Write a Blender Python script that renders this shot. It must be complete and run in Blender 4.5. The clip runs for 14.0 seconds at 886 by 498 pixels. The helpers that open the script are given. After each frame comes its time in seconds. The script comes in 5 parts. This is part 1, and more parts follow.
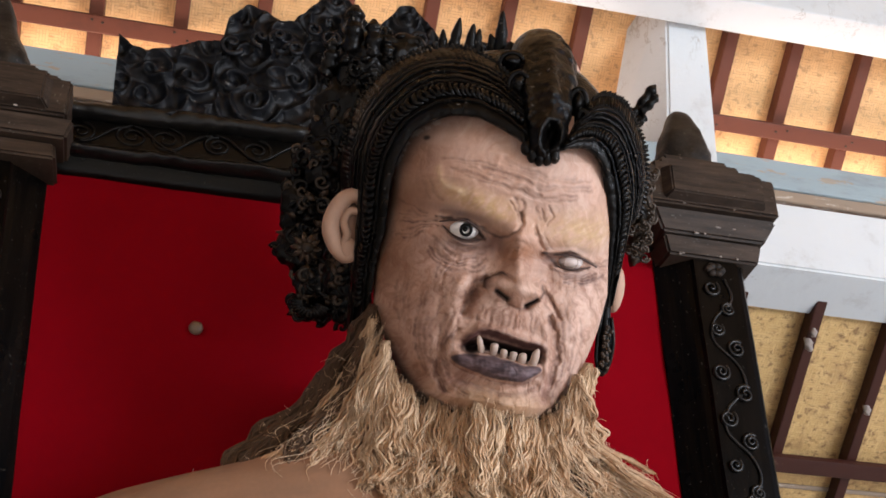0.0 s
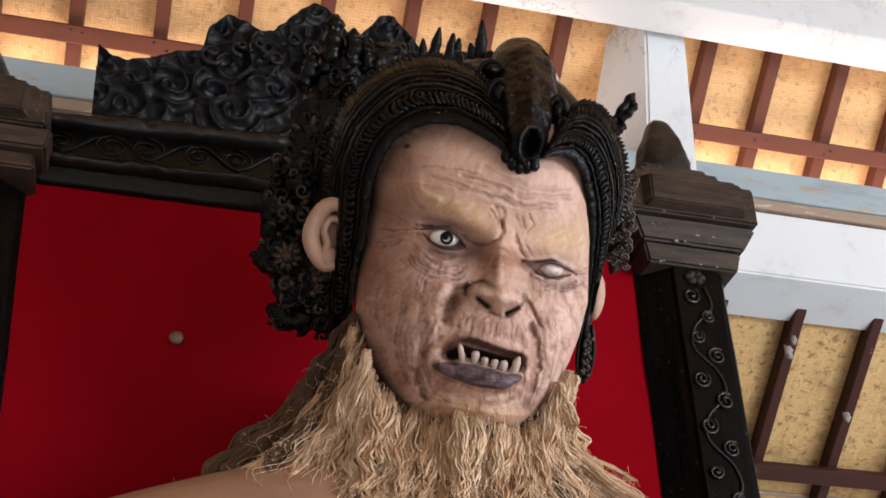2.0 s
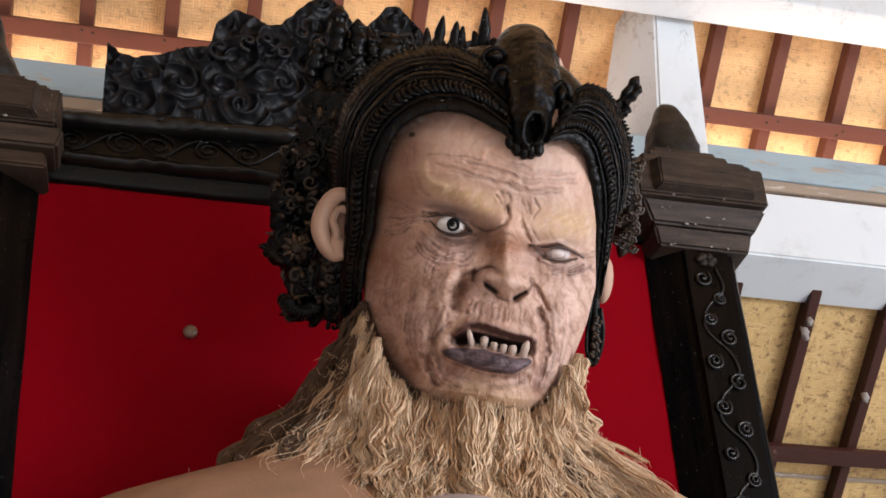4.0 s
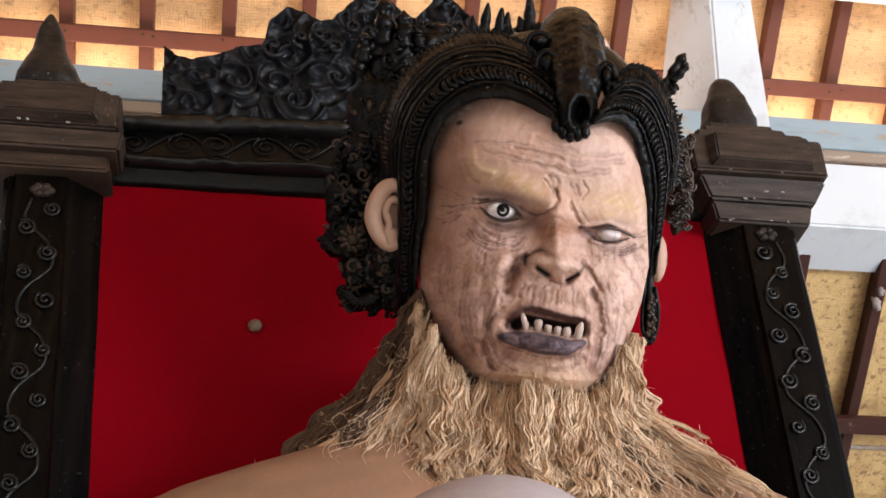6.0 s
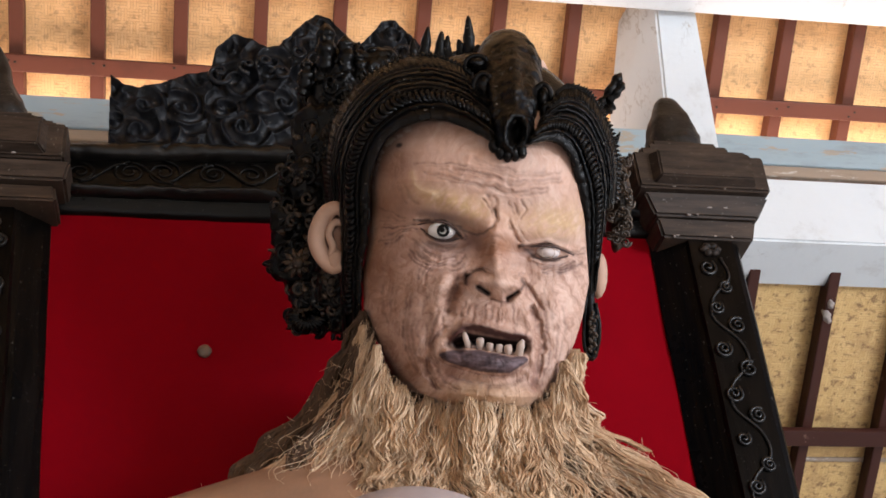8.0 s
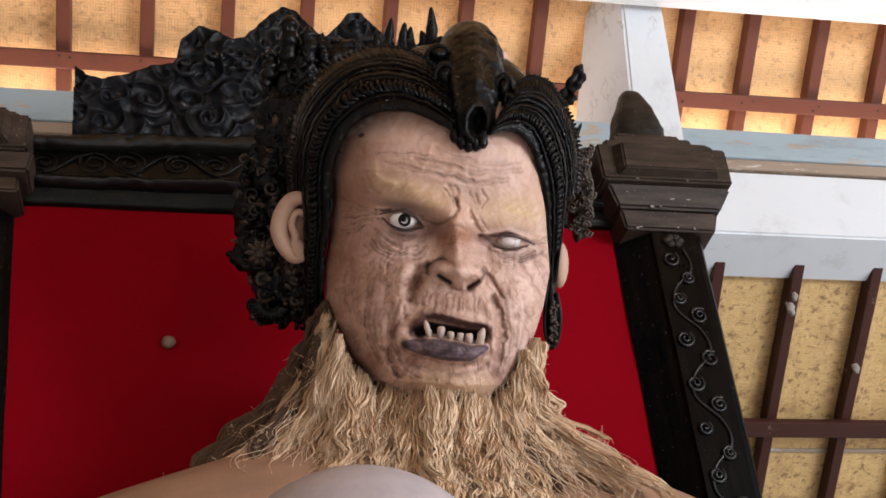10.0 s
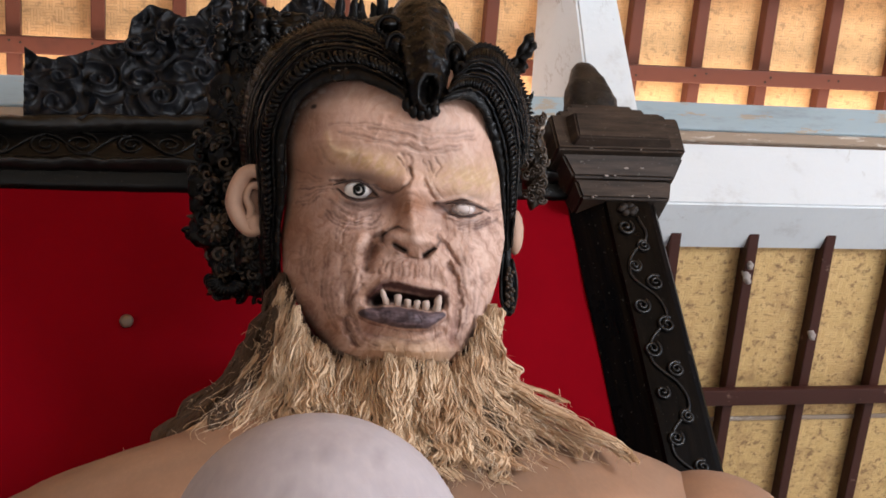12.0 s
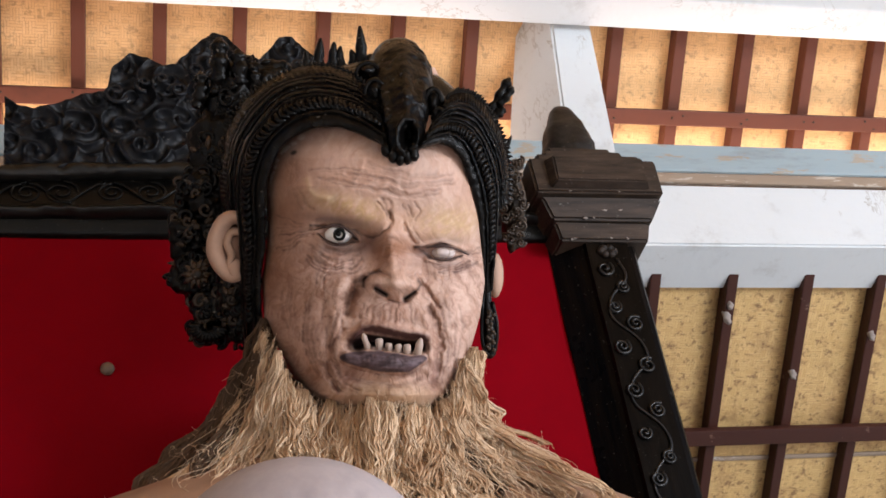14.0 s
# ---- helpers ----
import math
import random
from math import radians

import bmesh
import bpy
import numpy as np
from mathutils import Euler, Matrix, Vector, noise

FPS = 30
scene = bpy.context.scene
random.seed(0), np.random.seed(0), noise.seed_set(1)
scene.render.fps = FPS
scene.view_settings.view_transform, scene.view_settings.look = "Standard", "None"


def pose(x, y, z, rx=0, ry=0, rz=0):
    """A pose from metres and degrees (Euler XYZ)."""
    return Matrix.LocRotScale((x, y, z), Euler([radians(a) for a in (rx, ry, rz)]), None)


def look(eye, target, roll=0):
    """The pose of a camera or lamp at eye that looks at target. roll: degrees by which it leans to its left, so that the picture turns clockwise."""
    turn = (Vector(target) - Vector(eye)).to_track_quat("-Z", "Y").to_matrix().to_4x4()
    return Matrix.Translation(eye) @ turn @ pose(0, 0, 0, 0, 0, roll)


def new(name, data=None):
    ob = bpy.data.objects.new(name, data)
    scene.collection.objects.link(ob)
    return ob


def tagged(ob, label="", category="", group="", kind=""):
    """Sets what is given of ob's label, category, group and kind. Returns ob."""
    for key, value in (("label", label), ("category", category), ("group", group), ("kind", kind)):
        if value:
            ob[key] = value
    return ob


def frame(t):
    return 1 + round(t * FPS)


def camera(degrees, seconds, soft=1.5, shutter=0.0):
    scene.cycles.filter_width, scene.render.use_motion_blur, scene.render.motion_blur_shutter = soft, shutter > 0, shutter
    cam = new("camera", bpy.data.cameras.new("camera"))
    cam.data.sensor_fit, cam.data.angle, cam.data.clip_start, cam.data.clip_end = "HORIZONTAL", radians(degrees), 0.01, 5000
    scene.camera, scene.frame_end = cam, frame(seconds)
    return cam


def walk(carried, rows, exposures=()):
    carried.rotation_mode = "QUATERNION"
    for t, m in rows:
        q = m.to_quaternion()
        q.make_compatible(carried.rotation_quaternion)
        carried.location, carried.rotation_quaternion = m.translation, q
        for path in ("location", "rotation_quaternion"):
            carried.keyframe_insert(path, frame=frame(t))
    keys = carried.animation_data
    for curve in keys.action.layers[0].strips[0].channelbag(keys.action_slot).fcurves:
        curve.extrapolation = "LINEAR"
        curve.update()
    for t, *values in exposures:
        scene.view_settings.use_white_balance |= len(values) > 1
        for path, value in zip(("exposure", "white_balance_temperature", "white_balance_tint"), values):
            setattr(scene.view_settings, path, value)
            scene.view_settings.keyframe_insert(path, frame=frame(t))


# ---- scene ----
cam = camera(39.5, 14.0, 1.7)
PATH = [
    (0, (-0.321, -1.956, 1.415), (0.079, -0.312, 2.483), 0.0),
    (0.5, (-0.322, -1.955, 1.415), (0.074, -0.31, 2.482), -0.1),
    (1, (-0.32, -1.956, 1.415), (0.074, -0.313, 2.485), -0.2),
    (1.5, (-0.321, -1.956, 1.413), (0.088, -0.322, 2.49), -0.5),
    (2, (-0.32, -1.956, 1.411), (0.107, -0.329, 2.493), -0.8),
    (2.5, (-0.319, -1.959, 1.408), (0.111, -0.332, 2.488), -1.0),
    (5, (-0.29, -1.971, 1.392), (0.055, -0.316, 2.46), -1.9),
    (5.5, (-0.284, -1.979, 1.39), (0.026, -0.315, 2.454), -1.9),
    (6, (-0.276, -1.988, 1.388), (0.004, -0.312, 2.444), -1.8),
    (6.5, (-0.264, -1.985, 1.381), (0.01, -0.311, 2.441), -1.8),
    (7, (-0.255, -1.997, 1.379), (0.025, -0.328, 2.444), -2.6),
    (7.5, (-0.251, -1.999, 1.375), (0.064, -0.349, 2.46), -3.4),
    (8, (-0.242, -2.008, 1.372), (0.088, -0.361, 2.458), -4.0),
    (10.5, (-0.225, -2.014, 1.351), (0.157, -0.37, 2.424), -5.0),
    (11, (-0.222, -2.013, 1.345), (0.164, -0.354, 2.394), -5.3),
    (11.5, (-0.22, -2.01, 1.34), (0.176, -0.345, 2.374), -5.8),
    (12, (-0.219, -2.01, 1.33), (0.215, -0.366, 2.383), -7.2),
    (12.5, (-0.217, -2.01, 1.331), (0.239, -0.385, 2.405), -8.1),
    (13, (-0.217, -2.015, 1.327), (0.253, -0.41, 2.424), -8.7),
    (13.5, (-0.217, -2.018, 1.326), (0.264, -0.425, 2.436), -8.9),
    (14, (-0.219, -2.018, 1.324), (0.243, -0.419, 2.433), -8.6),
]
walk(cam, [(t, look(eye, target, roll)) for t, eye, target, roll in PATH], [(0, 0.22, 6100, 14), (5.2, 0.33, 6100, 14), (6.2, 0.50, 6100, 14), (7.2, 0.46, 6100, 14), (8.2, 0.25, 6100, 14), (14, 0.22, 6100, 14)])

# ---- world, sun and exposure ----
world = bpy.data.worlds.new("sky_world")
scene.world = world
world.use_nodes = True
wn = world.node_tree
sky = wn.nodes.new("ShaderNodeTexSky")
sky.sky_type, sky.sun_disc = "NISHITA", False
sky.sun_elevation, sky.sun_rotation = radians(38.7), radians(156)
wn.links.new(sky.outputs[0], wn.nodes["Background"].inputs[0])
wn.nodes["Background"].inputs[1].default_value = 0.105
sun = new("sun", bpy.data.lights.new("sun", "SUN"))
sun.data.energy, sun.data.angle, sun.data.color = 5.0, radians(0.6), (1.0, 0.97, 0.92)
sun.matrix_world = look((3.5, -8.0, 7.0), (0, 0, 0))
# daylight of the open front, the open side, and the gap between the two tiers of the roof
for spot, aim, w, h, power, tone in (((4.0, -4.5, 1.90), (0.1, -0.3, 2.4), 1.9, 1.6, 215, (0.91, 0.96, 1.0)), ((4.5, -1.6, 2.4), (0.3, 0.0, 2.9), 2.6, 2.0, 25, (0.90, 0.96, 1.0)), ((0.0, 0.93, 3.40), (0.0, 0.30, 4.30), 7.0, 0.35, 52, (1.0, 0.76, 0.61))):
    lamp = new("daylight_opening", bpy.data.lights.new("daylight_opening", "AREA"))
    lamp.data.shape, lamp.data.size, lamp.data.size_y, lamp.data.energy = "RECTANGLE", w, h, power
    lamp.data.color = tone
    lamp.matrix_world = look(spot, aim)


# ---- materials ----
def material(name, build):
    m = bpy.data.materials.new(name)
    m.use_nodes = True
    t = m.node_tree
    build(t, t.nodes["Principled BSDF"])
    return m


def node(t, kind, ins=None, **props):
    n = t.nodes.new("ShaderNode" + kind)
    for k, v in props.items():
        if k == "blend":
            n.blend_type = v
        elif k == "operation":
            n.operation = v
        elif k == "data":
            n.data_type = v
        elif k == "attribute":
            n.attribute_name = v
    for k, v in (ins or {}).items():
        if hasattr(v, "is_output"):
            t.links.new(v, n.inputs[k])
        else:
            n.inputs[k].default_value = v
    return n


def ramp(t, fac, stops):
    n = t.nodes.new("ShaderNodeValToRGB")
    e = n.color_ramp.elements
    while len(e) < len(stops):
        e.new(0.5)
    for el, (p, c) in zip(e, stops):
        el.position, el.color = p, (*c, 1)
    t.links.new(fac, n.inputs[0])
    return n.outputs[0]


def place(t, scale=(1, 1, 1), rot=(0, 0, 0)):
    g = t.nodes.new("ShaderNodeNewGeometry")
    m = node(t, "Mapping", {"Vector": g.outputs["Position"], "Scale": scale, "Rotation": rot})
    return m.outputs[0]


def noise_of(t, vec, scale, detail=5.0, rough=0.6):
    return node(t, "TexNoise", {"Vector": vec, "Scale": scale, "Detail": detail, "Roughness": rough}).outputs["Fac"]


def mixc(t, fac, a, b, blend="MIX"):
    n = t.nodes.new("ShaderNodeMix")
    n.data_type, n.blend_type = "RGBA", blend
    for i, v in ((0, fac), (6, a), (7, b)):
        if hasattr(v, "is_output"):
            t.links.new(v, n.inputs[i])
        elif i:
            n.inputs[i].default_value = (*v, 1)
        else:
            n.inputs[i].default_value = v
    return n.outputs[2]


def bump(t, p, height, strength=0.4, distance=0.003):
    b = node(t, "Bump", {"Height": height, "Strength": strength, "Distance": distance})
    t.links.new(b.outputs[0], p.inputs["Normal"])


def painted(name, base, worn, dark, rough=0.55, streak=(1, 1, 1), chips=0.62, bumps=0.35, veins=0.0, shine=0.5):
    """Old brush paint: soft tone drift, chips that show what lies beneath, grime."""
    def build(t, p):
        v = place(t, streak)
        drift = noise_of(t, v, 3.0)
        fine = noise_of(t, v, 45.0, 6, 0.65)
        chip = ramp(t, noise_of(t, v, 11.0, 8, 0.7), [(chips, (0, 0, 0)), (chips + 0.03, (1, 1, 1))])
        c = mixc(t, drift, base, [x * 0.86 for x in base])
        c = mixc(t, chip, c, worn)
        grime = ramp(t, noise_of(t, v, 6.0, 9, 0.75), [(0.55, (0, 0, 0)), (0.8, (0.6, 0.6, 0.6))])
        c = mixc(t, grime, c, dark)
        if veins:
            crack = ramp(t, noise_of(t, place(t, (1.6, 1.6, 0.7)), 6.0, 7, 0.62), [(0.488, (0, 0, 0)), (0.5, (1, 1, 1)), (0.512, (0, 0, 0))])
            some = ramp(t, noise_of(t, place(t), 2.6, 3), [(0.50, (0, 0, 0)), (0.62, (veins, veins, veins))])
            c = mixc(t, mixc(t, 1.0, crack, some, "MULTIPLY"), c, dark)
        t.links.new(c, p.inputs["Base Color"])
        p.inputs["Roughness"].default_value = rough
        p.inputs["Specular IOR Level"].default_value = shine
        bump(t, p, fine, bumps)
    return material(name, build)


def carved_wood(name, dark, light, rough=0.42, grain=(6, 6, 60), dust=0.0, coat=0.0, shine=0.3, wear=0.35):
    """Stained, oiled wood with grain along x, worn high spots and settled dust."""
    def build(t, p):
        v = place(t, grain)
        g = noise_of(t, v, 1.0, 8, 0.65)
        big = noise_of(t, place(t), 7.0, 4)
        c = mixc(t, ramp(t, g, [(0.38, (0, 0, 0)), (0.68, (1, 1, 1))]), dark, light)
        c = mixc(t, big, c, dark)
        geo = t.nodes.new("ShaderNodeNewGeometry")
        worn = ramp(t, geo.outputs["Pointiness"], [(0.53, (0, 0, 0)), (0.66, (wear, wear, wear))])
        c = mixc(t, worn, c, [min(1, x * 2.6 + 0.02) for x in light])
        speck = ramp(t, noise_of(t, place(t), 150.0, 2, 0.5), [(0.68, (0, 0, 0)), (0.74, (dust, dust, dust))])
        c = mixc(t, speck, c, (0.34, 0.31, 0.27))
        t.links.new(c, p.inputs["Base Color"])
        r = node(t, "MapRange", {"Value": big, "To Min": rough - 0.1, "To Max": rough + 0.16})
        t.links.new(r.outputs[0], p.inputs["Roughness"])
        p.inputs["Coat Weight"].default_value = coat
        p.inputs["Specular IOR Level"].default_value = shine
        scratch = noise_of(t, place(t, (grain[0] * 0.7, grain[1], grain[2] * 3.5)), 1.0, 6, 0.7)
        bump(t, p, mixc(t, 0.5, g, scratch), 0.6, 0.003)
    return material(name, build)


def build_mat(t, p, soil=1.0):
    """Flattened bamboo strips woven over and under, stained by water and soot."""
    v = place(t, (1, 1.25, 0.0001))
    def strips(rot):
        m = node(t, "Mapping", {"Vector": v, "Rotation": (0, 0, rot)})
        b = t.nodes.new("ShaderNodeTexBrick")
        b.offset, b.offset_frequency, b.squash = 0.5, 2, 1.0
        t.links.new(m.outputs[0], b.inputs["Vector"])
        for k, x in (("Scale", 1.0), ("Mortar Size", 0.0008), ("Mortar Smooth", 0.5), ("Bias", 0.0), ("Brick Width", 0.052), ("Row Height", 0.0085)):
            b.inputs[k].default_value = x
        b.inputs["Color1"].default_value = (0.56, 0.36, 0.14, 1) if soil > 0.9 else (0.68, 0.395, 0.165, 1)
        b.inputs["Color2"].default_value = (0.66, 0.45, 0.19, 1) if soil > 0.9 else (0.75, 0.465, 0.215, 1)
        b.inputs["Mortar"].default_value = (0.46, 0.25, 0.10, 1)
        return b
    a, b = strips(0.0), strips(radians(90))
    sel = node(t, "TexChecker", {"Vector": v, "Scale": 1 / 0.034})
    c = mixc(t, sel.outputs["Fac"], a.outputs["Color"], b.outputs["Color"])
    c = mixc(t, ramp(t, noise_of(t, place(t), 1.6, 4), [(0.35, (0, 0, 0)), (0.7, (0.55, 0.55, 0.55))]), c, (0.60, 0.41, 0.15) if soil > 0.9 else (0.74, 0.465, 0.195))
    stain = ramp(t, noise_of(t, place(t), 6.0, 9, 0.72), [(0.50, (0, 0, 0)), (0.66, (0.8 * soil,) * 3)])
    c = mixc(t, stain, c, (0.27, 0.145, 0.055))
    spots = ramp(t, noise_of(t, place(t), 48.0, 4, 0.6), [(0.575, (0, 0, 0)), (0.65, (0.75 * soil,) * 3)])
    c = mixc(t, spots, c, (0.20, 0.105, 0.04))
    dash = ramp(t, noise_of(t, place(t, (0.45, 1, 1)), 95.0, 5, 0.7), [(0.57, (0, 0, 0)), (0.66, (0.7 * soil,) * 3)])
    c = mixc(t, dash, c, (0.17, 0.09, 0.035))
    t.links.new(c, p.inputs["Base Color"])
    p.inputs["Roughness"].default_value = 0.6
    h = mixc(t, sel.outputs["Fac"], a.outputs["Fac"], b.outputs["Fac"])
    bump(t, p, h, 0.5, -0.002)


def build_velvet(t, p):
    v = place(t)
    c = mixc(t, noise_of(t, v, 5.0, 6), (0.232, 0.0006, 0.0056), (0.160, 0.0004, 0.0041))
    t.links.new(c, p.inputs["Base Color"])
    p.inputs["Roughness"].default_value = 0.85
    p.inputs["Sheen Weight"].default_value = 0.0
    p.inputs["Specular IOR Level"].default_value = 0.04
    p.inputs["Sheen Tint"].default_value = (0.8, 0.1, 0.12, 1)
    bump(t, p, noise_of(t, v, 420.0, 3), 0.25, 0.001)


def build_skin(t, p):
    """Brush-painted plaster skin: the colours are laid on the mesh, the brush marks here."""
    a = node(t, "Attribute", attribute="paint")
    v = place(t)
    blot = noise_of(t, v, 20.0, 4, 0.5)
    fine = noise_of(t, place(t, (1, 1, 0.35)), 160.0, 4, 0.6)
    c = mixc(t, ramp(t, blot, [(0.48, (0, 0, 0)), (0.72, (0.14, 0.14, 0.14))]), a.outputs["Color"], (0.52, 0.40, 0.34), "MULTIPLY")
    c = mixc(t, ramp(t, fine, [(0.42, (0, 0, 0)), (0.72, (0.35, 0.35, 0.35))]), c, (1.25, 1.22, 1.20), "MULTIPLY")
    t.links.new(c, p.inputs["Base Color"])
    p.inputs["Roughness"].default_value = 0.6
    p.inputs["Specular IOR Level"].default_value = 0.32
    p.inputs["Subsurface Weight"].default_value = 0.0
    bump(t, p, mixc(t, 0.4, fine, blot), 0.22, 0.0012)


def build_fibre(t, p):
    g = t.nodes.new("ShaderNodeNewGeometry")
    c = ramp(t, node(t, "Math", {1: 0.40, 0: node(t, "Math", {0: node(t, "Math", {0: g.outputs["Random Per Island"], 1: t.nodes.new("ShaderNodeObjectInfo").outputs["Random"]}, operation="ADD").outputs[0], 1: noise_of(t, place(t), 55.0, 3)}, operation="ADD").outputs[0]}, operation="MULTIPLY").outputs[0], [(0.25, (0.34, 0.192, 0.100)), (0.45, (0.54, 0.345, 0.198)), (0.65, (0.68, 0.48, 0.300)), (0.95, (0.80, 0.63, 0.46))])
    f = noise_of(t, place(t, (1, 1, 0.2)), 300.0, 3)
    c = mixc(t, ramp(t, f, [(0.4, (0, 0, 0)), (0.8, (0.5, 0.5, 0.5))]), c, (0.30, 0.17, 0.08))
    t.links.new(c, p.inputs["Base Color"])
    p.inputs["Roughness"].default_value = 0.75
    bump(t, p, f, 0.6, 0.002)


# raw fibre with the shade between the locks put into its colour
def build_shaded_fibre(t, p):
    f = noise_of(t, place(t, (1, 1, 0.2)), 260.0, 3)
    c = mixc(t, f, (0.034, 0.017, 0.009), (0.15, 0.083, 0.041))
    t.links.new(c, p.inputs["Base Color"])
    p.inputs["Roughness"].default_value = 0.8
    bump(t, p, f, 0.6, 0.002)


def build_plain(color, rough):
    def build(t, p):
        c = mixc(t, noise_of(t, place(t), 30.0, 5), color, [x * 0.75 for x in color])
        t.links.new(c, p.inputs["Base Color"])
        p.inputs["Roughness"].default_value = rough
        bump(t, p, noise_of(t, place(t), 90.0, 4), 0.2, 0.001)
    return build


M_WHITE = painted("white_paint", (0.68, 0.715, 0.73), (0.45, 0.40, 0.34), (0.30, 0.27, 0.23), 0.5, (1, 1, 1), 0.70, veins=0.8)
M_BLUE = painted("pale_blue_paint", (0.32, 0.40, 0.435), (0.36, 0.31, 0.24), (0.13, 0.12, 0.11), 0.55, (0.5, 2, 2), 0.56)
M_RED_BROWN = painted("red_brown_paint", (0.115, 0.037, 0.021), (0.17, 0.085, 0.055), (0.045, 0.02, 0.015), 0.5, (1, 1, 1), 0.66, shine=0.22)
# same red-brown paint, its colour darkened for the shade under the eaves
M_RED_SHADED = painted("shaded_red_brown_paint", (0.050, 0.016, 0.011), (0.14, 0.085, 0.065), (0.03, 0.014, 0.011), 0.5, (1, 1, 1), 0.64, shine=0.2)
M_RAW = painted("raw_timber", (0.46, 0.34, 0.22), (0.55, 0.46, 0.34), (0.14, 0.09, 0.05), 0.7, (0.4, 3, 3), 0.62)
M_LATH = painted("weathered_brown_board", (0.33, 0.255, 0.19), (0.50, 0.44, 0.37), (0.05, 0.03, 0.02), 0.75, (0.6, 3, 3), 0.56, shine=0.15)
M_MAT = material("woven_bamboo_mat", build_mat)
M_MAT_CLEAN = material("cleaner_bamboo_mat", lambda t, p: build_mat(t, p, 0.5))
M_BLACK = carved_wood("black_carved_wood", (0.0016, 0.0014, 0.0012), (0.0065, 0.0050, 0.0040), 0.27, dust=0.15, shine=0.19, wear=0.06)
M_POST = carved_wood("black_oiled_post", (0.0014, 0.0011, 0.0009), (0.0120, 0.0080, 0.0058), 0.27, grain=(70, 70, 5), dust=0.12, shine=0.055, wear=0.0)
M_GLOSS = carved_wood("polished_black_carving", (0.0020, 0.0017, 0.0015), (0.010, 0.008, 0.0065), 0.28, grain=(30, 30, 30), dust=0.15, shine=0.34, wear=0.15)
M_BROWN = carved_wood("dark_brown_wood", (0.0036, 0.0026, 0.0020), (0.098, 0.064, 0.044), 0.50, grain=(8, 8, 75), dust=0.28, shine=0.20, wear=0.08)
M_FINIAL = carved_wood("sooty_worn_wood", (0.0035, 0.0030, 0.0028), (0.036, 0.034, 0.034), 0.40, grain=(45, 45, 45), dust=0.5, shine=0.32, wear=0.0)
M_VELVET = material("red_velvet", build_velvet)
M_SKIN = material("painted_skin", build_skin)
M_FIBRE = material("raw_hemp_fibre", build_fibre)
M_FIBRE_SHADED = material("shaded_brown_fibre", build_shaded_fibre)
M_BONE = material("bone_paint", build_plain((0.50, 0.38, 0.31), 0.35))
M_EYE = material("eye_gloss", build_plain((0.86, 0.82, 0.79), 0.55))
M_IRIS = material("eye_ring_paint", build_plain((0.008, 0.007, 0.006), 0.5))
M_IRIS.node_tree.nodes["Principled BSDF"].inputs["Specular IOR Level"].default_value = 0.08
M_BUTTON = material("button_cloth", build_plain((0.20, 0.13, 0.09), 0.3))
M_CREST = carved_wood("blue_black_carved_wood", (0.0024, 0.0024, 0.0027), (0.018, 0.019, 0.024), 0.34, grain=(60, 60, 60), dust=0.3, shine=0.17, wear=0.2)
M_HEADDRESS = carved_wood("black_painted_headdress", (0.0013, 0.0011, 0.0010), (0.0068, 0.0050, 0.0041), 0.26, grain=(60, 60, 60), dust=0.30, shine=0.155, wear=0.03)
M_GOLD = carved_wood("worn_bronze_paint", (0.008, 0.006, 0.004), (0.060, 0.036, 0.020), 0.34, dust=0.4)
M_NEST = material("grey_mud", build_plain((0.33, 0.28, 0.25), 0.9))
M_FLOOR = painted("cement_floor", (0.60, 0.585, 0.56), (0.3, 0.28, 0.25), (0.2, 0.18, 0.16), 0.6)
M_GROUND = painted("dry_ground", (0.40, 0.35, 0.28), (0.2, 0.2, 0.1), (0.12, 0.12, 0.06), 0.9)


# ---- builders ----
def part(name, bm, mat, parent=None, label="", smooth=False):
    me = bpy.data.meshes.new(name)
    bm.to_mesh(me)
    bm.free()
    for m in (mat if isinstance(mat, (list, tuple)) else [mat]):
        me.materials.append(m)
    if smooth:
        me.polygons.foreach_set("use_smooth", [True] * len(me.polygons))
    ob = new(name, me)
    if parent:
        ob.parent = parent
    if label:
        ob["label"] = label
    return ob


def thing(name, spot, label, category, group="", kind=""):
    e = new(name)
    e.location = spot
    e.empty_display_size = 0.1
    bpy.context.view_layer.update()
    return tagged(e, label, category, group, kind)


def box(x0, x1, y0, y1, z0, z1, bevel=0.004, bm=None):
    b = bm or bmesh.new()
    vs = bmesh.ops.create_cube(b, size=1)["verts"]
    for v in vs:
        v.co = ((x0 + x1) / 2 + v.co.x * (x1 - x0), (y0 + y1) / 2 + v.co.y * (y1 - y0), (z0 + z1) / 2 + v.co.z * (z1 - z0))
    if bevel:
        es = {e for v in vs for e in v.link_edges}
        bmesh.ops.bevel(b, geom=list(es), offset=bevel, segments=2, affect="EDGES", profile=0.6)
    return b


